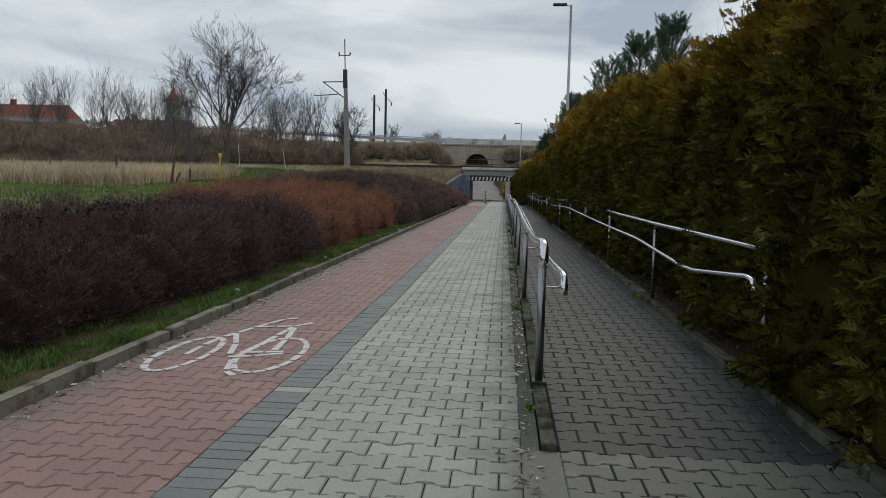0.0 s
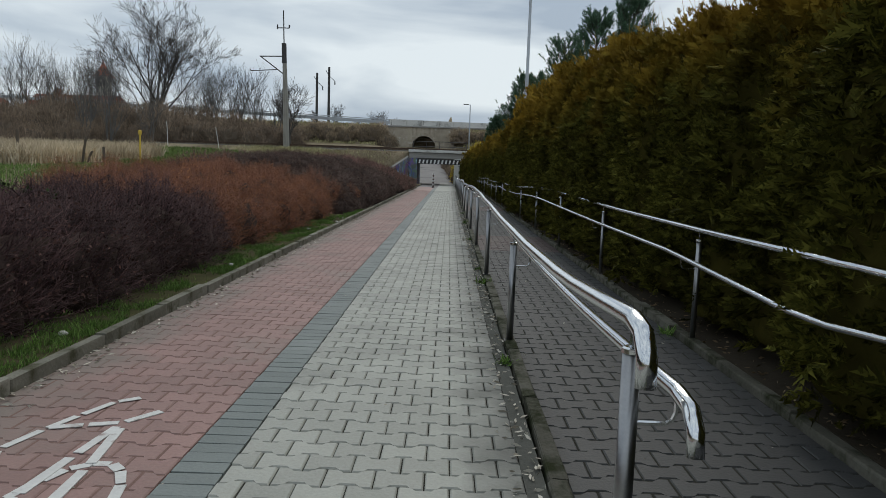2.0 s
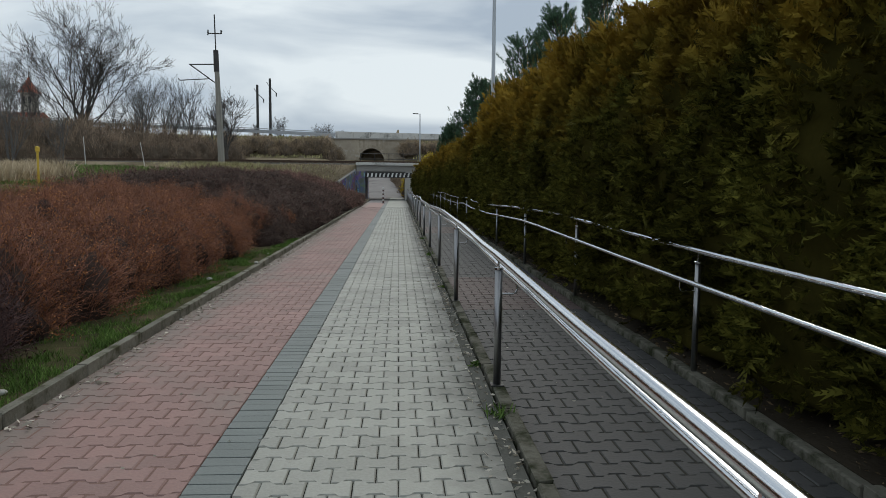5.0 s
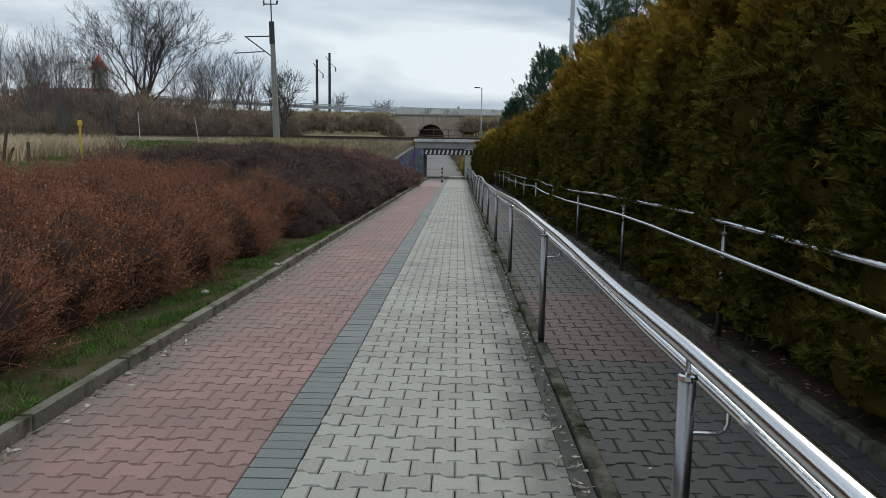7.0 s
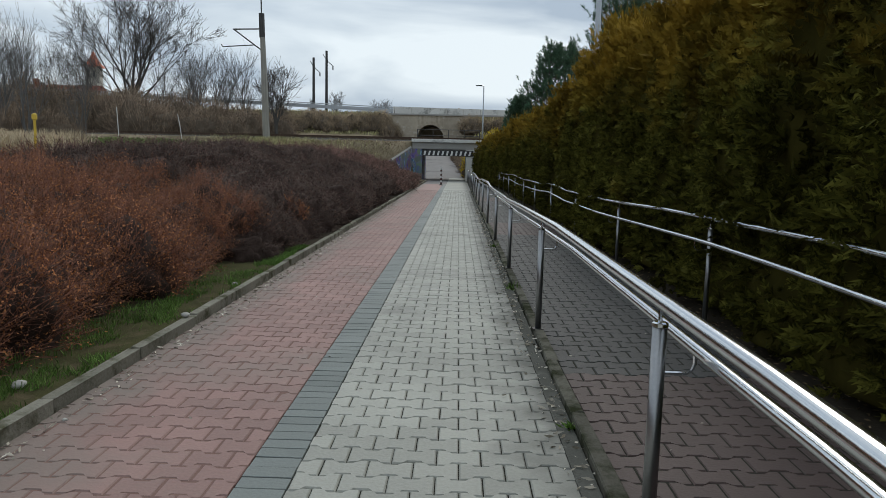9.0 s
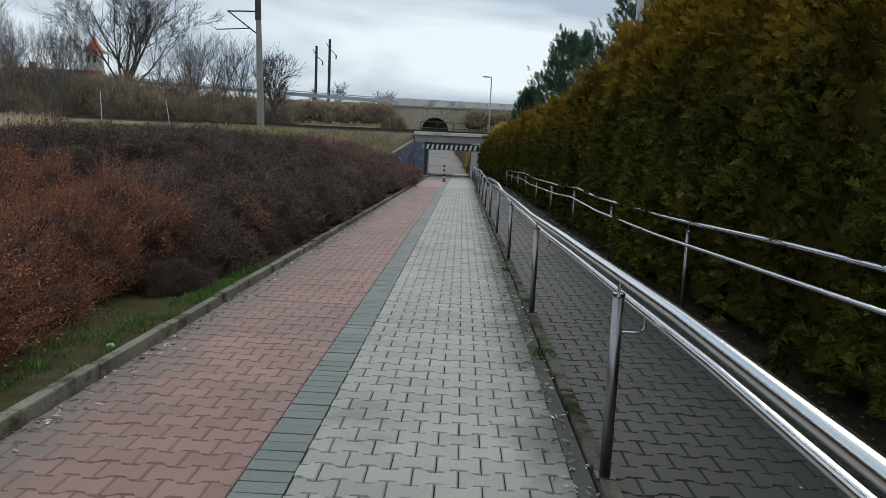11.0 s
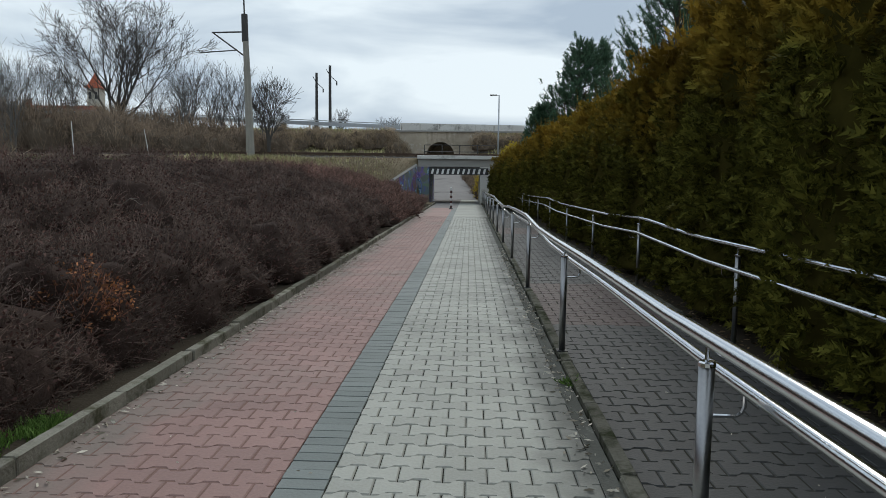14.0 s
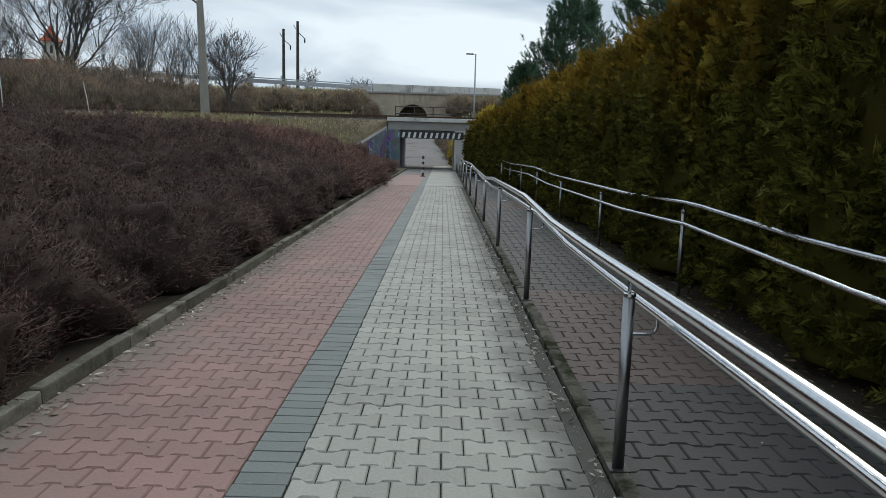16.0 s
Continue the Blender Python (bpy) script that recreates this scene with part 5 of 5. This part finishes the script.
def weed(x, y, seed, r=0.07):
    rng = np.random.default_rng(seed)
    n = 46
    base = np.column_stack([rng.normal(0, r * 0.25, n), rng.normal(0, r * 0.35, n), np.zeros(n)])
    d = np.column_stack([rng.normal(0, 0.8, n), rng.normal(0, 0.8, n), rng.uniform(0.3, 1.1, n)])
    d /= np.linalg.norm(d, axis=1, keepdims=True)
    v, f = kites(base, base + d * rng.uniform(0.4, 1.0, (n, 1)) * r, 0.006, rng)
    o = new("weed", fast_mesh("weed", v, f, M_GRASS))
    o.location = (x, y, -0.004)
    tagged(o, "small green weed in the joint beside the curb", "weed", "weeds beside the curb")


for k, (wx, wy) in enumerate(((0.68, 5.75), (0.69, 8.9), (0.69, 12.1), (0.68, 13.2), (0.69, 24.6), (0.68, 20.9), (0.69, 17.0), (2.06, 6.6), (2.05, 9.9))):
    weed(wx, wy, 300 + k, 0.06 + 0.03 * (k % 3))


def build_pebble(x, y, z, r, seed):
    bm = bmesh.new()
    bmesh.ops.create_icosphere(bm, subdivisions=2, radius=r)
    for v in bm.verts:
        v.co *= 1 + 0.25 * noise.noise(v.co / r * 1.3 + Vector((seed, 0, 0)))
        v.co.z *= 0.6
    o = part("stone", bm, M_PEBBLE, smooth=True)
    o.location = (x, y, z + r * 0.4)
    tagged(o, "small pale stone lying by the kerb", "stone", "loose stones by the kerb")


for k, (px, py, pz, pr) in enumerate(((-2.03, 18.9, 0.078, 0.035), (-2.28, 17.2, 0.06, 0.04), (-1.93, 14.9, -0.002, 0.022), (-2.12, 20.4, 0.06, 0.03), (-1.86, 16.9, -0.002, 0.014), (-2.2, 12.4, 0.06, 0.03), (-2.25, 9.0, 0.06, 0.03))):
    build_pebble(px, py, pz, pr, k)


def build_dead_branch(x, y, z, ln, yaw):
    pts = []
    for k in range(7):
        t = k / 6
        pts.append((ln * t * math.cos(yaw), ln * t * math.sin(yaw), 0.03 * math.sin(2.6 * t) + 0.025 * math.sin(9 * t + x)))
    bm = tube(pts, [0.0042 * (1 - 0.7 * k / 6) for k in range(7)], 5)
    tube([pts[3], (pts[5][0] + 0.02, pts[5][1] - 0.08, pts[5][2] + 0.06)], [0.003, 0.0015], 4, bm)
    o = part("dead_branch", bm, M_DEADWOOD)
    o.location = (x, y, z)
    tagged(o, "thin pale dead branch lying over the dark shrubs", "branch", "dead branches on the bank")


for bx, by, bz, bl, ba in ((-3.3, 23.9, 1.06, 0.4, -0.4), (-3.2, 26.3, 1.08, 0.45, -0.5), (-3.6, 28.6, 1.2, 0.35, 0.2)):
    build_dead_branch(bx, by, bz, bl, ba)


# ---- far houses ----
def build_house(x, y, z, w, d, h, roof, label, wall_mat):
    e = empty("house", x, y, z)
    tagged(e, label, "house")
    part("wall", box(-w / 2, w / 2, -d / 2, d / 2, -1, h), wall_mat, e)
    bm = bmesh.new()
    q = [bm.verts.new(v) for v in ((-w / 2 - 0.4, -d / 2 - 0.4, h), (w / 2 + 0.4, -d / 2 - 0.4, h), (w / 2 + 0.4, d / 2 + 0.4, h), (-w / 2 - 0.4, d / 2 + 0.4, h), (-w / 2 + 0.5, 0, h + roof), (w / 2 - 0.5, 0, h + roof))]
    for f in ((0, 1, 5, 4), (2, 3, 4, 5), (1, 2, 5), (3, 0, 4), (3, 2, 1, 0)):
        bm.faces.new([q[i] for i in f])
    rf = part("roof", bm, M_ROOF, e, "red tiled roof")
    part("chimney", box(-w / 4, -w / 4 + 0.7, -0.3, 0.4, h + roof * 0.5, h + roof + 0.9), M_BRICK, rf)
    k = max(2, int(w // 3))
    for i in range(k):
        wx = -w / 2 + (i + 0.5) * w / k
        win = part("window", box(wx - 0.6, wx + 0.6, -d / 2 - 0.05, -d / 2 + 0.05, h - 2.2, h - 0.8), M_WHITE, e)
        part("pane", box(wx - 0.5, wx + 0.5, -d / 2 - 0.065, -d / 2 - 0.052, h - 2.1, h - 0.9), M_GLASS, win)


build_house(-62.0, 122, 4.5, 15, 9, 4.0, 3.2, "pale house with a red tiled roof behind the trees", M_PLASTER)
build_house(-84.0, 121, 4, 15, 9, 6.2, 3.8, "house with a red tiled roof behind the thicket", M_PLASTER)


def build_tower():
    e = empty("church_tower", -86.4, 180, 4)
    tagged(e, "distant pale tower with a flared bright red roof", "tower")
    part("wall", box(-1.35, 1.35, -1.35, 1.35, -1, 17.7), M_PLASTER, e)
    bm = bmesh.new()
    rings = [[bm.verts.new((x * w, y * w, z)) for x, y in ((-1, -1), (1, -1), (1, 1), (-1, 1))] for w, z in ((2.0, 17.5), (1.25, 18.3), (0.75, 19.4), (0.05, 21.2))]
    for a, b in zip(rings, rings[1:]):
        for i in range(4):
            bm.faces.new((a[i], a[(i + 1) % 4], b[(i + 1) % 4], b[i]))
    bm.faces.new(rings[0][::-1])
    part("roof", bm, M_TOWERROOF, e, "flared bright red roof")
    part("finial", tube([(0, 0, 21.1), (0, 0, 22.3)], 0.08, 6), M_DARKMETAL, e)
    for x in (-0.7, 0.7):
        part("window", box(x - 0.3, x + 0.3, -1.40, -1.30, 15, 16.6), M_GLASS, e)


build_tower()


# ---- paving pieces ----
def block_outline(a, end_l=True, end_r=True):
    """Half outline of an I-shaped block of half length a: wide at its ends, waisted in the middle."""
    he, hw, g = 0.0825 - 0.0028, 0.0565 - 0.0028, 0.0026
    a -= g
    s = a / 0.1
    top = [(a, he), (0.058 * s, he), (0.032 * s, hw), (-0.032 * s, hw), (-0.058 * s, he), (-a, he)]
    return top + [(x, -y) for x, y in reversed(top)]


def half_outline(a, sign):
    """Half a block for the ends of staggered rows: cut flat through the waist."""
    he, hw, g = 0.0825 - 0.0028, 0.0565 - 0.0028, 0.0026
    s = a / 0.1
    pts = [(a - g, he), (0.058 * s, he), (0.032 * s, hw), (g, hw)]
    pts = pts + [(x, -y) for x, y in reversed(pts)]
    return [(x * sign, y) for x, y in pts] if sign > 0 else [(x * sign, y) for x, y in reversed(pts)]


def prism(outline, depth=0.03, bevel=0.006):
    cx = sum(p[0] for p in outline) / len(outline)
    n = len(outline)
    inner = [(x - math.copysign(bevel, x - cx) if abs(x - cx) > 0.045 else x, y - math.copysign(bevel, y)) for x, y in outline]
    v = [(x, y, 0.0) for x, y in inner] + [(x, y, -bevel) for x, y in outline] + [(x, y, -depth) for x, y in outline]
    f = [tuple(range(n))[::-1]]
    for k in range(n):
        j = (k + 1) % n
        f.append((k, j, n + j, n + k))
        f.append((n + k, n + j, 2 * n + j, 2 * n + k))
    return np.array(v), f


def lay_blocks(parent, name, x0, x1, y0, y1, part_y, materials, seed, zone=None, label_stuff=""):
    """Staggered rows of I-shaped blocks; those with y in part_y are single pieces, the others one mesh."""
    rng = random.Random(seed)
    cols = 6
    a = (x1 - x0) / cols / 2
    shapes = [prism(block_outline(a)), prism(half_outline(a, 1)), prism(half_outline(a, -1))]
    meshes = {}
    joined = {m: ([], [], 0) for m in range(len(materials))}
    store = {m: [[], []] for m in range(len(materials))}
    row, y = 0, y0
    while y < y1:
        items = []
        if row % 2 == 0:
            items = [(0, x0 + (2 * c + 1) * a) for c in range(cols)]
        else:
            items = [(1, x0)] + [(0, x0 + 2 * (c + 1) * a) for c in range(cols - 1)] + [(2, x1)]
        for kind, x in items:
            mi = zone(x, y) if zone else 0
            dx, dy, dz = rng.uniform(-0.001, 0.001), rng.uniform(-0.001, 0.001), rng.uniform(-0.003, 0.001)
            if part_y[0] <= y < part_y[1]:
                key = (kind, mi)
                if key not in meshes:
                    v, f = shapes[kind]
                    me = bpy.data.meshes.new(name)
                    me.from_pydata([tuple(p) for p in v], [], f)
                    me.materials.append(materials[mi])
                    meshes[key] = me
                o = new(name, meshes[key])
                o.parent = parent
                o.location = (x + dx, y + dy, dz)
                o.rotation_euler = (rng.uniform(-0.006, 0.006), rng.uniform(-0.006, 0.006), rng.uniform(-0.008, 0.008))
            else:
                v, f = shapes[kind]
                vs, fs = store[mi]
                at = joined[mi][2]
                tx, ty = rng.uniform(-0.012, 0.012), rng.uniform(-0.012, 0.012)
                w = v + np.array([x + dx, y + dy, dz])
                w[:, 2] += v[:, 0] * tx + v[:, 1] * ty
                vs.append(w)
                fs += [tuple(i + at for i in face) for face in f]
                joined[mi] = (vs, fs, at + len(v))
        y += 0.139
        row += 1
    for mi, (vs, fs) in store.items():
        if vs:
            ob = mesh_object(name + "s", np.concatenate(vs), fs, materials[mi], parent)
            tagged(ob, label_stuff, kind="stuff")


def ramp_zone(x, y):
    if y < Y_RAMP:
        return 1
    return 2 if 15.4 < y < 18.0 or 26.6 < y < 29.2 or 37.8 < y < 40.2 else 0


lay_blocks(pave_grey, "paving_block", X_STRIP1, X_GREY1, 0.2, Y_PIECES - 0.1, (5.0, 11.2), [M_GREY], 1)
lay_blocks(pave_red, "paving_block", X_KERB, X_STRIP0, 0.25, Y_PIECES - 0.1, (5.0, 11.2), [M_RED], 2)
lay_blocks(pave_ramp, "paving_block", X_CURB1, X_RAMP1, 0.22, Y_PIECES - 0.1, (6.0, 12.2), [M_RAMP, M_GREY, M_RAMPRED], 3, ramp_zone)


def lay_setts():
    rng = random.Random(6)
    meshes = []
    for mat in (M_SETT, M_GREY):
        bm = box(X_STRIP0 + 0.004 + 0.69, X_STRIP1 - 0.004 + 0.69, -0.047, 0.047, -0.05, 0.0, 0.004)
        me = bpy.data.meshes.new("sett")
        bm.to_mesh(me)
        bm.free()
        me.materials.append(mat)
        meshes.append(me)
    vs, fs, at = [], [], 0
    base = np.array([v.co[:] for v in meshes[0].vertices])
    polys = [tuple(p.vertices) for p in meshes[0].polygons]
    k = 0
    y = 0.3
    while y < Y_PIECES - 0.06:
        z = rng.uniform(-0.003, 0.0)
        if 4.0 < y < 32:
            o = new("sett", meshes[1] if 5.87 < y < 5.97 else meshes[0])
            o.parent = pave_strip
            o.location = (-0.69 + rng.uniform(-0.001, 0.001), y, z)
            o.rotation_euler = (rng.uniform(-0.008, 0.008), rng.uniform(-0.006, 0.006), rng.uniform(-0.01, 0.01))
        else:
            vs.append(base + np.array([-0.69, y, z]))
            fs += [tuple(i + at for i in p) for p in polys]
            at += len(base)
        y += 0.1
    tagged(mesh_object("setts", np.concatenate(vs), fs, M_SETT, pave_strip), kind="stuff")


lay_setts()
